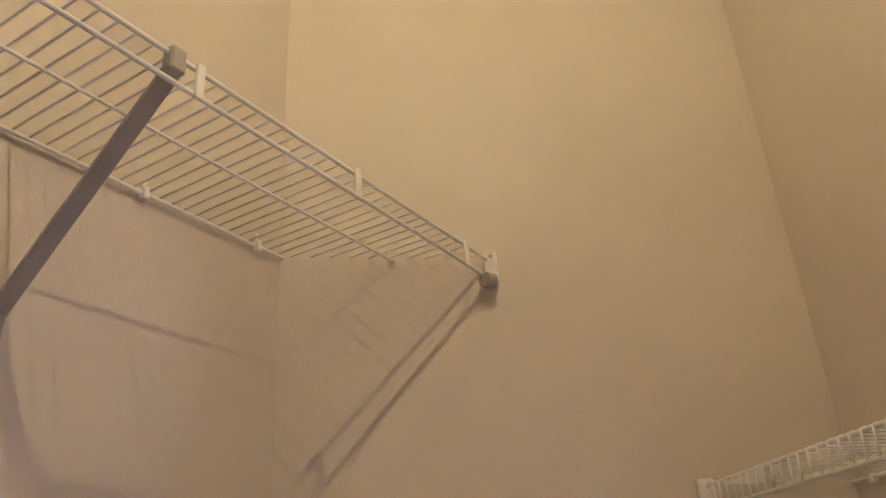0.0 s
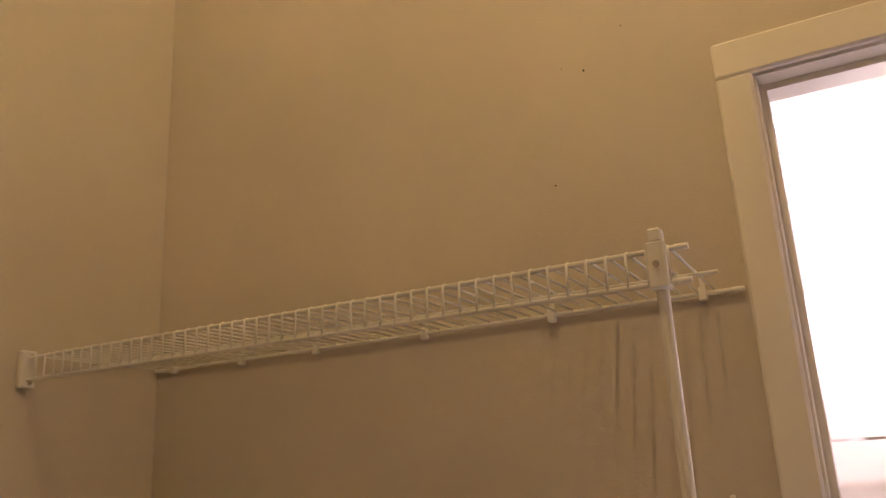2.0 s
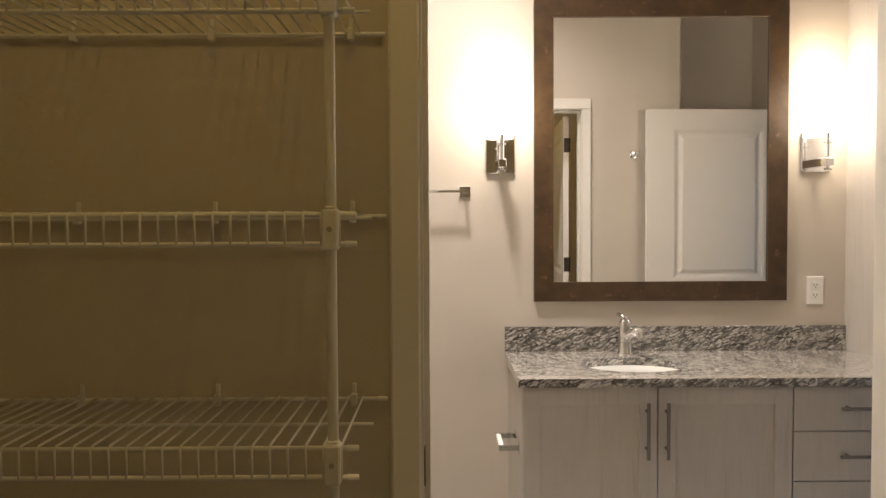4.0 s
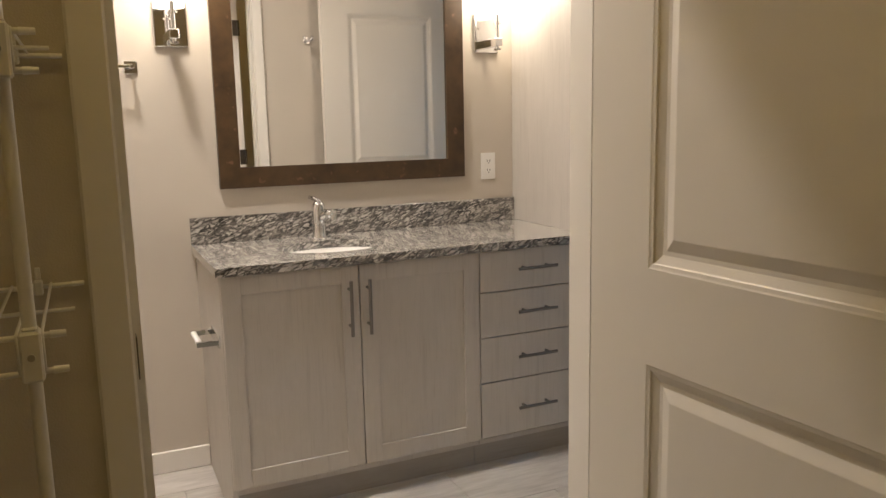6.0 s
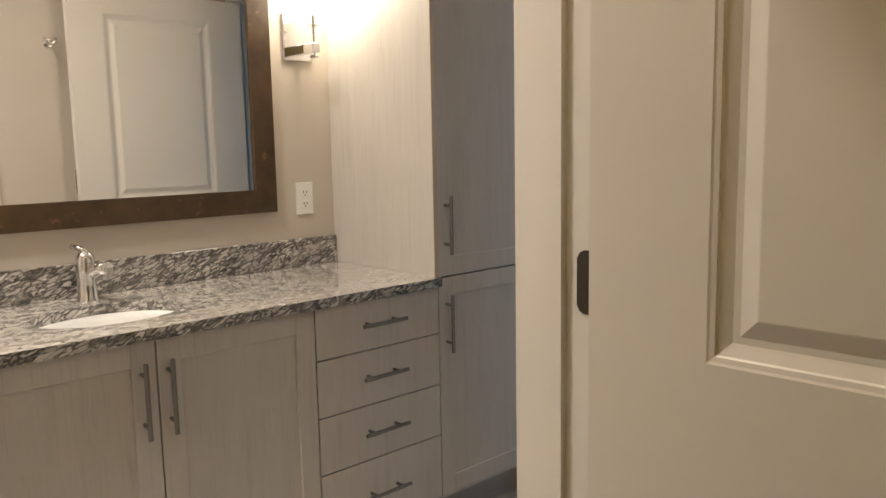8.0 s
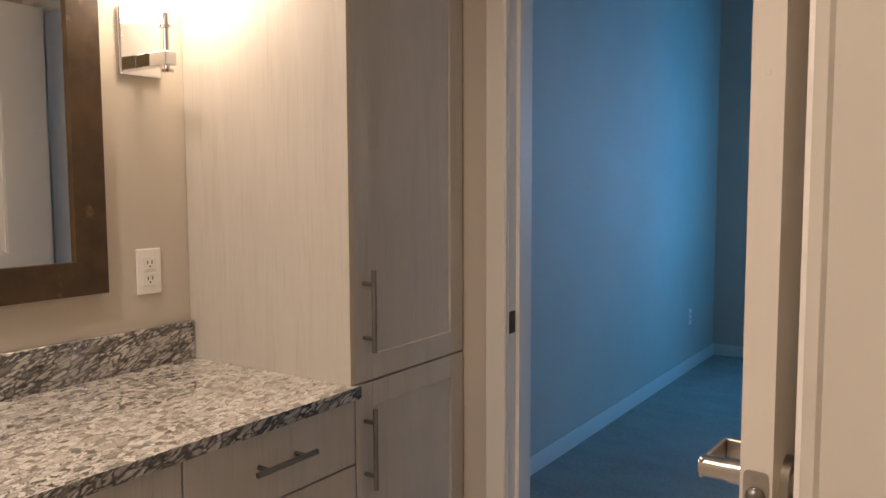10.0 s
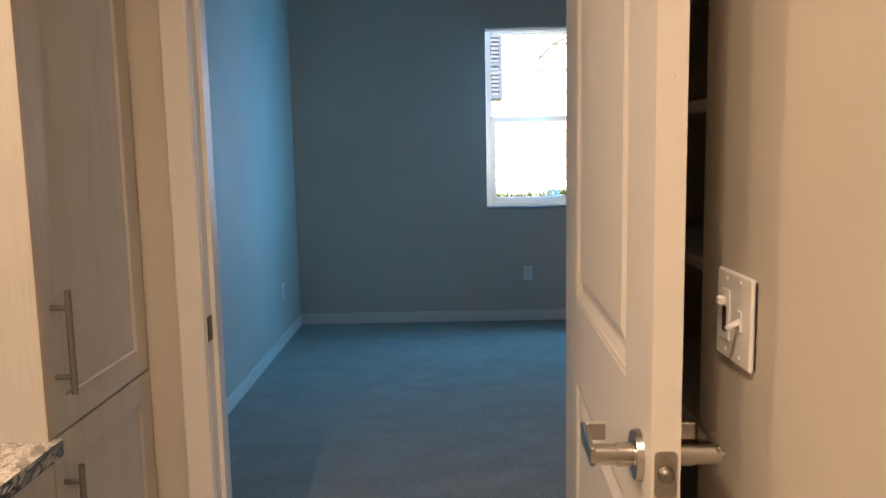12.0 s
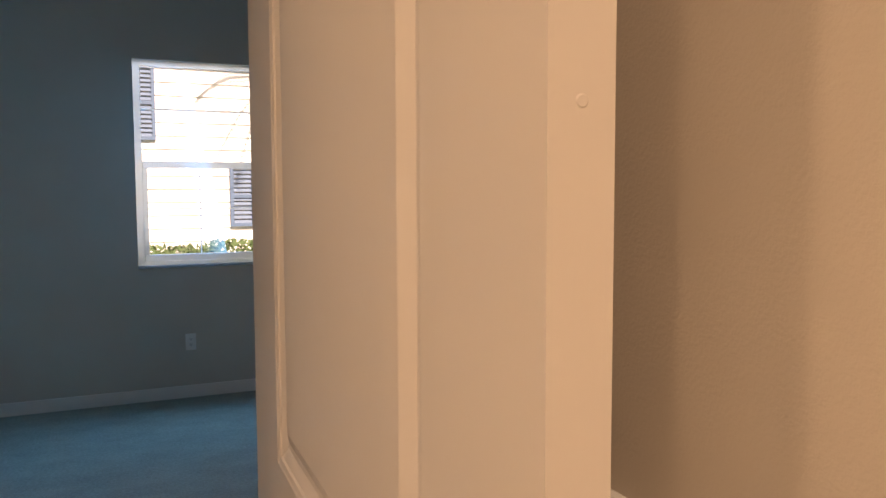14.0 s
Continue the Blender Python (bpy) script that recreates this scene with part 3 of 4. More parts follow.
part("bottom_panel", B(TX0 + 0.018, TX1 - 0.018, FY + 0.03, -0.002, 0.1, 0.118), CAB, tall)
part("top_panel", B(TX0 + 0.018, TX1 - 0.018, FY + 0.03, -0.002, TZ - 0.018, TZ), CAB, tall)
part("inner_panel", B(TX0 + 0.018, TX1 - 0.018, FY + 0.03, FY + 0.04, 0.118, TZ - 0.018), CAB, tall)
shaker("door", tall, TX0 + 0.001, TX1 - 0.002, FY, 0.128, 0.868, pull=(TX0 + 0.032, 0.717))
shaker("door", tall, TX0 + 0.001, TX1 - 0.002, FY, 0.873, TZ - 0.002, pull=(TX0 + 0.032, 1.040))
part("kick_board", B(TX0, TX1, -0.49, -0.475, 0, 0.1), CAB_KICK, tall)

# countertop with an oval cut-out for the bowl
SX, SY, SA, SB = 0.435, -0.315, 0.195, 0.145
top = thing("countertop", (SX, SY, 0.8445), 0, "speckled grey and white polished granite countertop with backsplash", "countertop")
bm = bmesh.new()
N = 48
x0, x1, y0, y1 = -0.015 - SX, 1.386 - SX, -0.575 - SY, -0.001 - SY
TH = CT - 0.8445
outer, inner = [], []
for k in range(N):
    a = 2 * math.pi * k / N
    c, s = math.cos(a), math.sin(a)
    f = min((x1 if c > 0 else x0) / c if abs(c) > 1e-6 else 1e9, (y1 if s > 0 else y0) / s if abs(s) > 1e-6 else 1e9)
    outer.append((c * f, s * f))
    inner.append((SA * c, SB * s))
for cx, cy in ((x0, y0), (x1, y0), (x1, y1), (x0, y1)):
    k = min(range(N), key=lambda i: (outer[i][0] - cx) ** 2 + (outer[i][1] - cy) ** 2)
    outer[k] = (cx, cy)
rings = {}
for key, pts, z in (("ot", outer, TH), ("it", inner, TH), ("ob", outer, 0), ("ib", inner, 0)):
    rings[key] = [bm.verts.new((x, y, z)) for x, y in pts]
for k in range(N):
    j = (k + 1) % N
    bm.faces.new((rings["ot"][k], rings["ot"][j], rings["it"][j], rings["it"][k]))
    bm.faces.new((rings["ob"][k], rings["ib"][k], rings["ib"][j], rings["ob"][j]))
    bm.faces.new((rings["ot"][k], rings["ob"][k], rings["ob"][j], rings["ot"][j]))
    bm.faces.new((rings["it"][k], rings["it"][j], rings["ib"][j], rings["ib"][k]))
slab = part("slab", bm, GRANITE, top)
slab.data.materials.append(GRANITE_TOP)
# upward faces take the granite lightened for gloss
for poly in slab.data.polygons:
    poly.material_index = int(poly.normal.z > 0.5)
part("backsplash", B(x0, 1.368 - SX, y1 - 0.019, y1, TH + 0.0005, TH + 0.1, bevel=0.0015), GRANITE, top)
bowl = thing("sink_bowl", (SX, SY, 0.8435), 0, "white porcelain oval undermount sink bowl", "sink")
bm = bmesh.new()
prof = [(1.14, 0.0), (0.99, 0.0), (0.985, -0.02), (0.95, -0.06), (0.84, -0.105), (0.6, -0.135), (0.3, -0.146), (0.12, -0.148)]
rr = lathe(bm, prof, seg=48, sx=SA, sy=SB)
bm.faces.new(rr[-1])
part("bowl", bm, PORCELAIN, bowl)
bm = bmesh.new()
lathe(bm, [(0.028, -0.147), (0.026, -0.143), (0.012, -0.144), (0.001, -0.146)], seg=24)
part("drain", bm, CHROME, bowl, "chrome drain")

# faucet
fau = thing("faucet", (0.452, -0.105, CT), 28, "polished chrome single-lever bathroom faucet", "faucet")
bm = bmesh.new()
lathe(bm, [(0.0001, 0.0), (0.032, 0.0), (0.032, 0.006), (0.027, 0.013), (0.0255, 0.05), (0.0265, 0.085), (0.027, 0.115), (0.025, 0.130), (0.016, 0.142), (0.0001, 0.146)], seg=28)
part("body", bm, CHROME, fau)
bm = bmesh.new()
pts = [(0, -0.008, 0.070), (0, -0.030, 0.090), (0, -0.055, 0.098), (0, -0.082, 0.096)]
tube(bm, pts, 0.018, 16)
cyl(bm, (0, -0.078, 0.098), (0, -0.082, 0.076), 0.0155, 0.014, 16)
part("spout", bm, CHROME, fau)
bm = bmesh.new()
tube(bm, [(0, -0.008, 0.138), (0, 0.006, 0.148), (0, 0.026, 0.153), (0, 0.046, 0.156)], 0.0078, 10)
part("lever", bm, CHROME, fau)

# mirror
MX0, MX1, MZ0, MZ1 = 0.104, 1.124, 1.077, 2.294
mir = thing("mirror", (MX0, 0, MZ0), 0, "large wall mirror in a worn dark walnut wood frame", "mirror")
w, h, f = MX1 - MX0, MZ1 - MZ0, 0.078
for pts in ([(0, 0), (w, 0), (w - f, f), (f, f)], [(0, h), (f, h - f), (w - f, h - f), (w, h)], [(0, 0), (f, f), (f, h - f), (0, h)], [(w, 0), (w, h), (w - f, h - f), (w - f, f)]):
    bm = bmesh.new()
    a = [bm.verts.new((x, -0.024, z)) for x, z in pts]
    b = [bm.verts.new((x, -0.001, z)) for x, z in pts]
    bm.faces.new(a)
    bm.faces.new(b[::-1])
    for k in range(4):
        bm.faces.new((a[k], a[(k + 1) % 4], b[(k + 1) % 4], b[k]))
    part("frame_rail", bm, FRAME_WOOD, mir)
part("glass", B(f, w - f, -0.014, -0.008, f, h - f), MIRROR, mir)


# sconces
def sconce(x, label):
    s = thing("wall_sconce", (x, 0, 1.594), 0, label, "wall lamp", "wall sconces beside the mirror")
    part("back_plate", B(-0.057, 0.057, -0.014, -0.001, 0, 0.16, bevel=0.003), CHROME, s)
    bm = bmesh.new()
    box(bm, -0.016, 0.016, -0.128, -0.014, 0.018, 0.050, bevel=0.002)
    cyl(bm, (0, -0.112, 0.050), (0, -0.112, 0.152), 0.008, seg=16)
    cyl(bm, (0, -0.112, 0.104), (0, -0.112, 0.111), 0.0165, seg=24)
    cyl(bm, (0, -0.112, 0.147), (0, -0.112, 0.1515), 0.014, seg=24)
    part("arm", bm, CHROME, s)
    bm = bmesh.new()
    cyl(bm, (0, -0.112, 0.018), (0, -0.112, 0.008), 0.007, seg=14)
    cyl(bm, (0, -0.112, 0.008), (0, -0.112, 0.001), 0.016, 0.014, seg=22)
    part("finial", bm, CHROME, s)
    bm = bmesh.new()
    lathe(bm, [(0.0005, 0.152), (0.066, 0.152), (0.074, 0.158), (0.074, 0.37), (0.070, 0.37), (0.070, 0.166), (0.0005, 0.160)], (0, -0.112, 0), 32)
    o = part("shade", bm, SHADE, s, "glowing frosted glass drum shade")
    o.visible_shadow = False


for sx in SCONCES:
    sconce(sx, "lit chrome wall sconce with a frosted glass shade beside the mirror")


# outlets and switches
def outlet(place, turn, label):
    o = thing("outlet", place, turn, label, "power outlet")
    part("plate", B(-0.035, 0.035, -0.006, -0.0005, -0.057, 0.057, bevel=0.002), PLASTIC, o)
    for z in (-0.02, 0.02):
        r = part("socket", B(-0.017, 0.017, -0.0085, -0.006, z - 0.0145, z + 0.0145, bevel=0.001), PLASTIC, o)
        bm = bmesh.new()
        for x in (-0.006, 0.006):
            box(bm, x - 0.0011, x + 0.0011, -0.0095, -0.0083, z - 0.002, z + 0.007)
        box(bm, -0.002, 0.002, -0.0095, -0.0083, z - 0.0095, z - 0.0055)
        part("slots", bm, SHADOW_GAP, r)


outlet((1.247, 0, 1.115), 0, "white duplex power outlet above the granite backsplash")
outlet((5.56, -0.08, 0.385), 0, "white duplex power outlet low on the blue-lit bedroom wall")
outlet((XW, -1.905, 0.385), -90, "white duplex power outlet low on the bedroom wall")
# dark strip drawn for the shade where the plate stands off the wall
rg = random.Random(9)
bm = bmesh.new()
prev = None
for k in range(13):
    z = 1.150 - 0.054 + 0.108 * k / 12
    w_ = 0.0012 + rg.uniform(0, 0.0022)
    q = [bm.verts.new(p) for p in ((1.037 - 0.0585 - w_, YB + 0.0006, z), (1.037 - 0.055, YB + 0.0006, z))]
    if prev:
        bm.faces.new((prev[0], prev[1], q[1], q[0]))
    prev = q
solid("wall_plate_shade", bm, SHADOW_GAP, "dark ragged strip for the shaded gap behind the switch plate", kind="structure")
sw = thing("light_switch", (1.037, YB, 1.150), 180, "white double switch plate on the beige textured wall", "light switch")
part("plate", B(-0.058, 0.058, -0.007, -0.0005, -0.058, 0.058, bevel=0.0025), PLASTIC, sw)
dm = part("dimmer", B(-0.038, -0.008, -0.0095, -0.007, -0.033, 0.033, bevel=0.001), PLASTIC, sw)
part("slider", B(-0.030, -0.016, -0.019, -0.0095, 0.012, 0.024, bevel=0.002), PLASTIC, dm)
part("slot", B(-0.029, -0.017, -0.0102, -0.0094, -0.022, 0.010), SHADOW_GAP, dm)
tg = part("toggle_base", B(0.017, 0.029, -0.0085, -0.007, -0.013, 0.013), PLASTIC, sw)
bm = bmesh.new()
tube(bm, [(0.023, -0.007, 0.0), (0.023, -0.015, -0.005), (0.023, -0.024, -0.010)], 0.0042, 8)
part("toggle", bm, PLASTIC, tg)
for x in (-0.023, 0.023):
    for z in (-0.047, 0.047):
        bm = bmesh.new()
        cyl(bm, (x, -0.007, z), (x, -0.0085, z), 0.0032, seg=10)
        part("screw", bm, PLASTIC, sw)

for hx, hz, hr in ((-0.58, 2.17, 0.0022), (-0.652, 1.967, 0.0018), (-0.505, 2.235, 0.0012), (-0.62, 2.185, 0.0010)):
    bm = bmesh.new()
    cyl(bm, (hx, YC, hz), (hx, YC - 0.0012, hz), hr, hr * 0.7, 10)
    solid("nail_hole", bm, SHADOW_GAP, "tiny dark nail hole in the closet wall", "nail hole", "nail holes of the closet wall")

# towel bar, paper holder, robe hook
tb = thing("towel_bar", (-0.174, 0, 1.521), 0, "chrome square towel bar on the bathroom wall", "towel bar")
part("bar", B(-0.60, 0.0, -0.066, -0.056, -0.005, 0.005, bevel=0.001), CHROME, tb)
for x in (-0.61, 0.0):
    bm = bmesh.new()
    box(bm, x - 0.007, x + 0.007, -0.070, -0.006, -0.008, 0.008, bevel=0.0015)
    box(bm, x - 0.022, x + 0.022, -0.006, -0.001, -0.022, 0.022, bevel=0.001)
    part("post", bm, CHROME, tb)
tp = thing("toilet_paper_holder", (0, -0.40, 0.615), 0, "empty chrome toilet paper holder on the cabinet side", "paper holder")
bm = bmesh.new()
box(bm, -0.006, 0.002, -0.085, 0.085, -0.02, 0.02, bevel=0.001)
box(bm, -0.075, -0.006, -0.085, -0.073, -0.009, 0.009, bevel=0.001)
box(bm, -0.075, -0.006, 0.073, 0.085, -0.009, 0.009, bevel=0.001)
part("bracket", bm, CHROME, tp)
bm = bmesh.new()
cyl(bm, (-0.064, -0.073, 0), (-0.064, 0.073, 0), 0.0095, seg=16)
part("roller", bm, PAPER, tp, "white plastic roller")
hk = thing("robe_hook", (0.90, YB, 1.80), 180, "small chrome robe hook on the bathroom wall", "hook")
bm = bmesh.new()
box(bm, -0.018, 0.018, -0.006, -0.0005, -0.018, 0.018, bevel=0.001)
cyl(bm, (0, -0.006, 0), (0, -0.036, -0.004), 0.008, seg=14)
tube(bm, [(-0.024, -0.040, 0.018), (-0.020, -0.047, 0.004), (-0.010, -0.044, -0.006), (0, -0.040, -0.009), (0.010, -0.044, -0.006), (0.020, -0.047, 0.004), (0.024, -0.040, 0.018)], 0.0075, 12)
part("hook", bm, CHROME, hk)


# niche shelves; the long reach and added top shelf at 1.98 shade the niche
for z in (0.62, 0.90, 1.17, 1.42, 1.68, 1.98):
    solid("niche_shelf", B(1.198, XE - 0.002, -2.198, -1.665, z, z + 0.02, bevel=0.002), TRIM, "painted wooden shelf in the dark linen niche", "shelf", "shelves in the linen niche")


# ceiling lamps
def ceiling_lamp(x, y, r, label):
    c = thing("ceiling_light", (x, y, CEIL), 0, label, "ceiling lamp")
    bm = bmesh.new()
    lathe(bm, [(r, 0), (r, -0.012), (r - 0.012, -0.016), (r - 0.014, -0.002)], seg=32)
    part("ring", bm, PLASTIC, c)
    bm = bmesh.new()
    rr = lathe(bm, [(r - 0.014, -0.004), (r * 0.5, -0.007), (0.002, -0.008)], seg=32)
    bm.faces.new(rr[-1])
    part("lens", bm, LENS, c, "glowing lamp lens")


ceiling_lamp(*BATH, 0.085, "lit round recessed downlight of the bathroom")
lh = thing("ceiling_light", (LAMP[0], LAMP[1], CEIL), 0, "lit bare bulb in a porcelain ceiling socket", "ceiling lamp")
bm = bmesh.new()
lathe(bm, [(0.0005, 0), (0.06, 0), (0.058, -0.012), (0.03, -0.03), (0.024, -0.05), (0.0005, -0.05)], seg=24)
part("socket", bm, PORCELAIN, lh)
bm = bmesh.new()
lathe(bm, [(0.0005, -0.05), (0.014, -0.055), (0.028, -0.09), (0.030, -0.115), (0.022, -0.138), (0.0005, -0.15)], seg=20)
o = part("bulb", bm, LENS, lh, "glowing bulb")
o.visible_shadow = False


# ---- wire shelves ----
PITCH = 0.0254


def wire_shelf(place, turn, length, label, depth=0.316, wedge=False, clips=(), clamps=(), joiners=(), brace=0, cap=0.012, ends=True):
    """The wall runs along x at y = 0, the deck reaches to y = -depth. wedge: the far end follows a wall at 45 degrees."""
    s = thing("wire_shelf", place, turn, label, "wire shelf", "wire shelves of the closet")
    y0, drop, rad = -0.007, 0.041, 0.0036
    lean = 1 / math.tan(radians(90 - DIAG))
    far = length + depth * lean - 0.006 if wedge else length - 0.02
    for nm, x1, y, z in (("back_rod", length, y0, 0), ("middle_rod", (length + 0.17 * lean - 0.006 if wedge else length - 0.008), -0.17, -0.004), ("front_rod", far, -depth, 0), ("lip_rod", far, -depth - 0.002, -drop)):
        bm = bmesh.new()
        cyl(bm, (0.0, y, z), (x1, y, z), rad if nm != "middle_rod" else 0.0028, seg=8)
        part(nm, bm, WIRE, s)
    bm = bmesh.new()
    tube(bm, [(0, y0, 0.004), (0, -depth + 0.004, 0.004), (0, -depth - 0.003, 0.002), (0, -depth - 0.004, -drop)][:2 if wedge else 4], 0.0020, 6)
    common = mesh_of(bm, "wire", WIRE)
    n = int((far - 0.014) / PITCH) + 1
    for k in range(n):
        x = 0.012 + k * PITCH
        if x < length - 0.004:
            part("wire", common, WIRE, s, place=(x, 0, 0))
        elif wedge and x < far - 0.012:
            bm = bmesh.new()
            y = -(x - length) / lean - 0.008
            cyl(bm, (x, y, 0.004), (x, -depth + 0.002, 0.004), 0.0021, seg=6)
            part("wire", bm, WIRE, s)
    bm = bmesh.new()
    box(bm, -0.006, 0.006, -0.016, 0.0, -0.012, 0.010, bevel=0.002)
    box(bm, -0.004, 0.004, -0.006, 0.0, 0.010, 0.028, bevel=0.0015)
    clip = mesh_of(bm, "clip", WIRE)
    for x in clips:
        part("clip", clip, WIRE, s, place=(x, 0, 0))
    for x in clamps:
        bm = bmesh.new()
        box(bm, x - 0.0115, x + 0.0115, -depth - 0.018, -depth + 0.010, -drop - 0.008, 0.008, bevel=0.0025)
        box(bm, x - 0.0085, x + 0.0085, -depth - 0.012, -depth + 0.008, 0.008, cap, bevel=0.0025)
        c = part("clamp", bm, WIRE, s, "white plastic pole clamp")
        bm = bmesh.new()
        cyl(bm, (x, -depth - 0.018, -0.020), (x, -depth - 0.020, -0.020), 0.004, seg=12)
        part("screw", bm, SCREW, c)
    for nm, x1, y, z, r in (("rod_cap", length, y0, 0, 0.0042), ("rod_cap", far, -depth, 0, 0.0046), ("rod_cap", far, -depth - 0.002, -drop, 0.0046)):
        if not wedge:
            bm = bmesh.new()
            cyl(bm, (x1 - 0.012, y, z), (x1 + 0.004, y, z), r, r * 0.85, 10)
            part(nm, bm, PLASTIC, s)
    for x in joiners:
        part("joiner", B(x - 0.007, x + 0.007, -depth - 0.008, -depth - 0.001, -drop - 0.006, 0.008, bevel=0.002), WIRE, s)
    if brace:
        bm = bmesh.new()
        w_ = 0.0125
        fold = [(-w_, 0.0), (-w_, 0.006), (-w_ + 0.0025, 0.006), (-w_ + 0.0025, 0.0025), (w_ - 0.0025, 0.0025), (w_ - 0.0025, 0.006), (w_, 0.006), (w_, 0.0)]
        ends_ = [[bm.verts.new((brace + px, y + 0.62 * q, z + 0.78 * q)) for px, q in fold] for y, z in ((-depth - 0.004, -0.020), (-0.012, -0.270))]
        bm.faces.new(ends_[0])
        bm.faces.new(ends_[1][::-1])
        for k in range(8):
            bm.faces.new((ends_[0][k], ends_[0][(k + 1) % 8], ends_[1][(k + 1) % 8], ends_[1][k]))
        box(bm, brace - 0.012, brace + 0.012, -0.014, -0.0005, -0.30, -0.25, bevel=0.002)
        box(bm, brace - 0.012, brace + 0.012, -depth - 0.010, -depth + 0.010, -0.028, 0.009, bevel=0.003)
        part("brace", bm, UNLIT_GREY, s, "folded metal support brace, grey for its unlit side")
    if ends:
        x = far
        bm = bmesh.new()
        if wedge:
            q = length + depth * lean
            box(bm, q - 0.018, q - 0.004, -depth - 0.020, -depth + 0.008, -drop - 0.010, 0.016, bevel=0.003)
        else:
            box(bm, 0.0, 0.014, -depth - 0.016, -depth + 0.016, -drop - 0.016, 0.014, bevel=0.003)
        c = part("end_bracket", bm, WIRE, s, "white plastic end bracket on the wall")
        if wedge:
            bm = bmesh.new()
            cyl(bm, (q - 0.040, -depth - 0.004, -drop - 0.012), (q - 0.020, -depth - 0.010, -drop - 0.012), 0.016, 0.017, 18)
            part("rod_cup", bm, UNLIT_GREY, c, "cup that holds the rod end, greyed for its shaded underside")
        for dz in (0.004, -drop - 0.006):
            bm = bmesh.new()
            if wedge:
                cyl(bm, (q - 0.018, -depth - 0.010, dz), (q - 0.020, -depth - 0.010, dz), 0.0035, seg=10)
            else:
                cyl(bm, (0.014, -depth + 0.004, dz), (0.0155, -depth + 0.004, dz), 0.0035, seg=10)
            part("screw", bm, SCREW, c)
    return s


SX0, SX1 = XL + 0.001, -0.373
for z, nm in ((1.738, "upper"), (1.413, "middle"), (1.082, "lower")):
    wire_shelf((SX0, YC, z), 0, SX1 - SX0, f"white vinyl-coated wire shelf, the {nm} one on the closet wall", clips=[c - SX0 for c in (-0.43, -0.678, -0.925, -1.172, -1.365, -1.558)], clamps=[-0.425 - SX0], cap=0.026 if nm == "upper" else 0.012)
L2 = 1.45
cx, cy = XL + 0.0007, -2.8563
wire_shelf((cx + L2 * math.cos(radians(DIAG)), cy - L2 * math.sin(radians(DIAG)), 2.198), 180 - DIAG, L2, "white wire shelf high on the diagonal closet wall", wedge=True, clips=(L2 - 0.07, L2 - 0.325, L2 - 0.58), joiners=(L2 + 0.177, L2 - 0.16, L2 - 0.485), brace=L2 - 0.522)

bm = bmesh.new()
cyl(bm, (0, 0, 0), (0, 0, 1.75), 0.0078, seg=14)
solid("shelf_pole", bm, WIRE, "white metal shelf pole standing on the floor", "pole", place=(-0.425, YC - 0.316, 0))

# ---- outside ----
solid("ground", B(XW + 0.15, 400, -200, 200, -0.35, -0.25), GRASS, "green lawn outside the bedroom window", kind="structure")


house = thing("neighbour_house", (12.5, -2.6, -0.25), 0, "white sided neighbouring house with blue-grey louvred shutters", "house")
bm = bmesh.new()
for k in range(36):
    z = k * 0.19
    v = [bm.verts.new(p) for p in ((0.0, -9, z), (0.0, 9, z), (0.022, 9, z + 0.19), (0.022, -9, z + 0.19), (0.02, -9, z), (0.02, 9, z))]
    bm.faces.new((v[0], v[1], v[2], v[3]))
    bm.faces.new((v[0], v[4], v[5], v[1]))
box(bm, 0.025, 8, -9, 9, 0, 6.84)
part("wall", bm, SIDING, house)
bm = bmesh.new()
prism(bm, [(-0.6, -9.6), (8.6, -9.6), (8.6, 9.6), (-0.6, 9.6)], 6.85, 7.0)
part("roof", bm, ROOF, house)


def shutter(y, z0, z1, wdt=0.36):
    bm = bmesh.new()
    f = 0.05
    box(bm, -0.045, -0.005, y, y + f, z0, z1)
    box(bm, -0.045, -0.005, y + wdt - f, y + wdt, z0, z1)
    mid = (z0 + z1) / 2
    for a, b in ((z0, z0 + f), (mid - f / 2, mid + f / 2), (z1 - f, z1)):
        box(bm, -0.045, -0.005, y + f, y + wdt - f, a, b)
    n = int((z1 - z0) / 0.07)
    for k in range(n):
        z = z0 + f + (z1 - z0 - 2 * f) * k / n
        v = [bm.verts.new(p) for p in ((-0.04, y + f, z), (-0.04, y + wdt - f, z), (-0.012, y + wdt - f, z + 0.05), (-0.012, y + f, z + 0.05))]
        bm.faces.new(v)
    part("shutter", bm, SHUTTER, house, "blue-grey louvred shutter")


def house_window(y0, y1, z0, z1):
    bm = bmesh.new()
    for a in ((y0, y0 + 0.06, z0, z1), (y1 - 0.06, y1, z0, z1), (y0 + 0.06, y1 - 0.06, z0, z0 + 0.06), (y0 + 0.06, y1 - 0.06, z1 - 0.06, z1), (y0 + 0.06, y1 - 0.06, (z0 + z1) / 2 - 0.03, (z0 + z1) / 2 + 0.03)):
        box(bm, -0.03, -0.002, *a)
    w_ = part("window", bm, VINYL, house)
    part("pane", B(-0.012, -0.006, y0 + 0.06, y1 - 0.06, z0 + 0.06, z1 - 0.06), mat("far_pane", (0.55, 0.6, 0.65), 0.1), w_)


shutter(0.42, 2.4, 3.45)
house_window(0.80, 1.75, 2.35, 3.5)
shutter(-0.95, 1.15, 2.05)
house_window(-1.95, -0.98, 1.10, 2.10)

rng = random.Random(4)


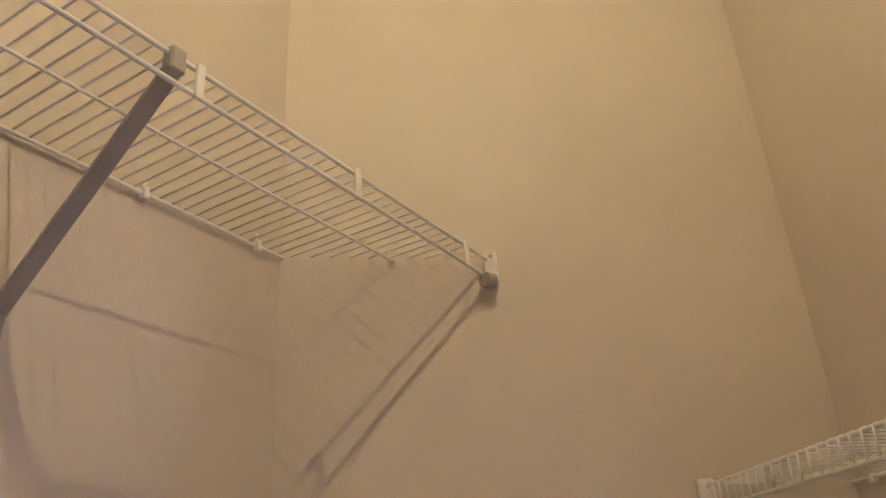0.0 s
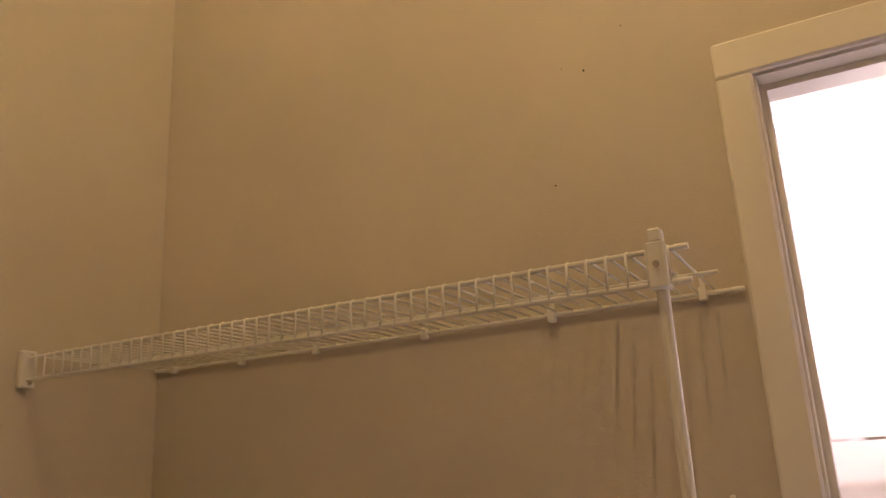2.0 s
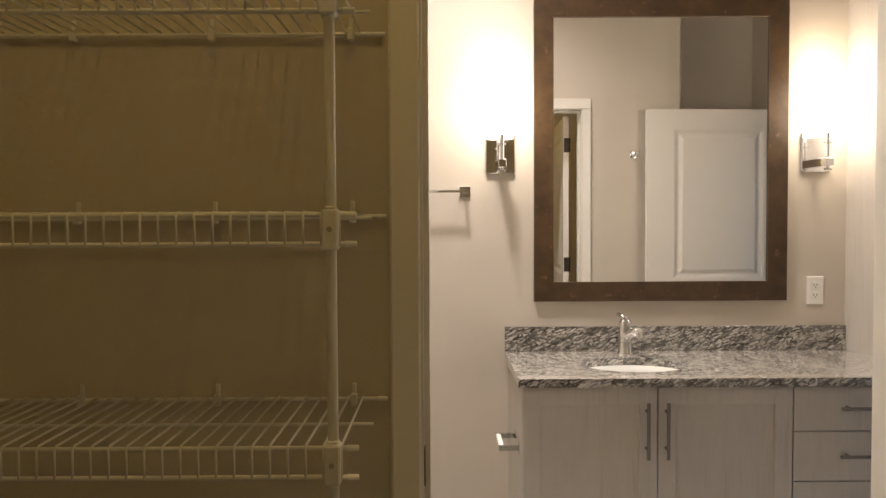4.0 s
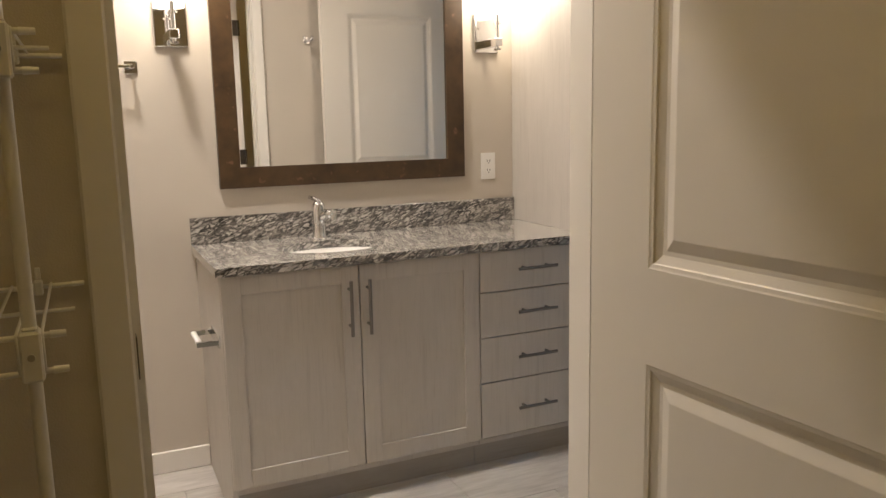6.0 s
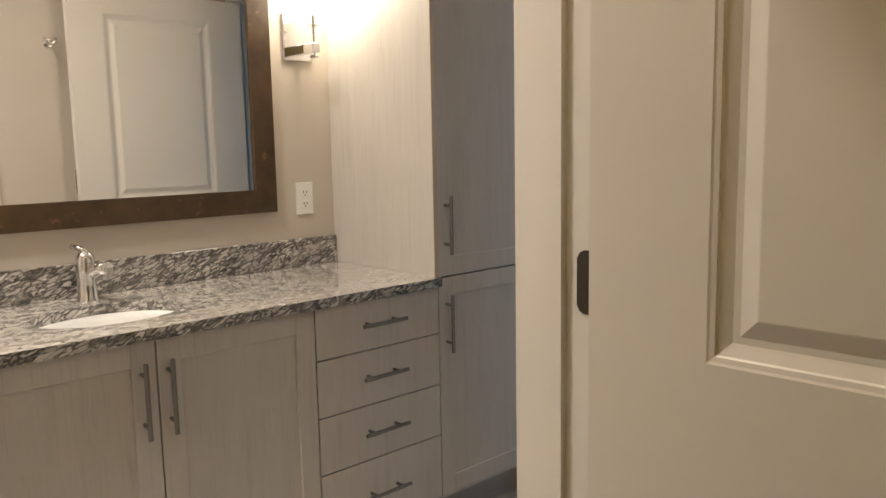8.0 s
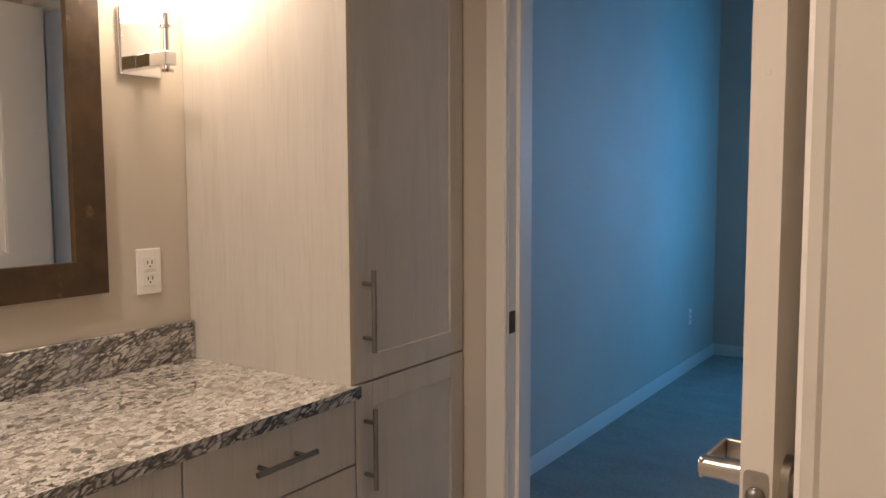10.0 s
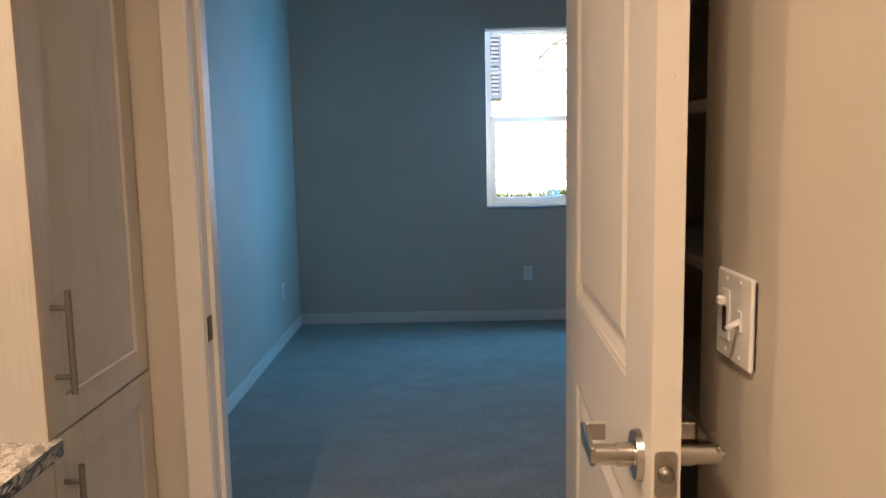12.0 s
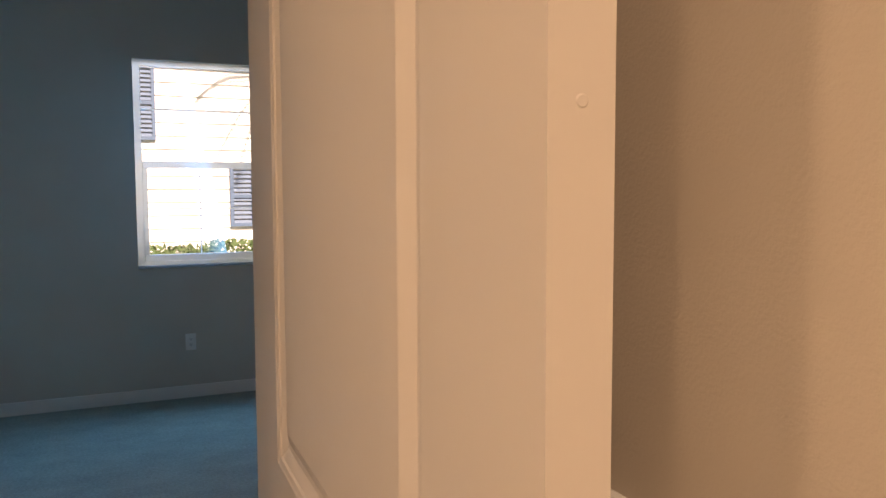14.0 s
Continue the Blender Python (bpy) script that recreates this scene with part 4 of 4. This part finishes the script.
def leafy(name, place, size, count, blade, label, category):
    ob_ = thing(name, place, 0, label, category)
    bm = bmesh.new()
    for _ in range(count):
        c = Vector([rng.uniform(-k, k) for k in size]) + Vector((0, 0, size[2]))
        u = Vector([rng.gauss(0, 1) for _ in range(3)]).normalized() * blade
        v = u.orthogonal().normalized() * blade * 0.45
        bm.faces.new([bm.verts.new(c + p) for p in (-u, v, u, -v)])
    part("foliage", bm, LEAF, ob_)
    bm = bmesh.new()
    for k in range(5):
        x = size[1] * (k - 2) * 0.4
        cyl(bm, (0, x, -0.02), (0.03, x + 0.05, size[2]), 0.02, 0.01, 6)
    part("stems", bm, BARK, ob_)


for k, y in enumerate((-0.2, -1.25, -2.3, -3.35)):
    leafy("hedge", (11.7, y, -0.25), (0.32, 0.55, 0.47 + 0.03 * (k % 2)), 2200, 0.05, "clipped green hedge along the neighbouring house", "hedge")


def palm(place, h):
    p = thing("palm_tree", place, 0, "slim palm tree with arching green fronds", "tree")
    bm = bmesh.new()
    tube(bm, [(0, 0, -0.02), (0.03, 0.02, h * 0.4), (0.0, 0.05, h * 0.75), (0.05, 0.04, h)], 0.05, 10)
    part("trunk", bm, BARK, p)
    bm = bmesh.new()
    for k in range(13):
        a = 2 * math.pi * k / 13 + rng.uniform(-0.2, 0.2)
        up = rng.uniform(0.2, 0.7)
        pts = [Vector((math.cos(a) * r, math.sin(a) * r, h + up * r - 0.75 * r * r)) for r in (0, 0.3, 0.6, 0.9, 1.1)]
        tube(bm, pts, 0.008, 4)
        for i in range(24):
            q = i / 24 * 4
            j = min(3, int(q))
            c = pts[j].lerp(pts[j + 1], q - j)
            d = (pts[j + 1] - pts[j]).normalized()
            side = d.cross(Vector((0, 0, 1))).normalized()
            for sg in (-1, 1):
                tip = c + sg * side * 0.24 * (1 - i / 40) + d * 0.12 - Vector((0, 0, 0.08))
                bm.faces.new([bm.verts.new(x) for x in (c - d * 0.012, tip, c + d * 0.012)])
    part("crown", bm, LEAF, p)


palm((11.6, -3.95, -0.25), 4.1)

# ---- floor tiles ----
TW, TL, G = 0.30, 0.60, 0.003
tile_floor = thing("floor", (0, 0, -0.006), 0, "pale stone-look bathroom floor tiles with fine streaks", "")
tile_floor["kind"] = "structure"
made = {}
iy = 0
y = 0.1
while y > -1.6:
    x = XL - (0.3 if iy % 2 else 0.0)
    while x < XB - 0.06:
        a, b = max(x, XL), min(x + TL - G, XB - 0.06)
        if b - a > 0.02:
            key = round(b - a, 3)
            if key not in made:
                bm = bmesh.new()
                box(bm, 0, b - a, -TW + G, 0, -0.004, 0.006, bevel=0.001)
                made[key] = mesh_of(bm, "tile", TILE)
            part("tile", made[key], TILE, tile_floor, place=(a, y, 0))
        x += TL
    y -= TW
    iy += 1
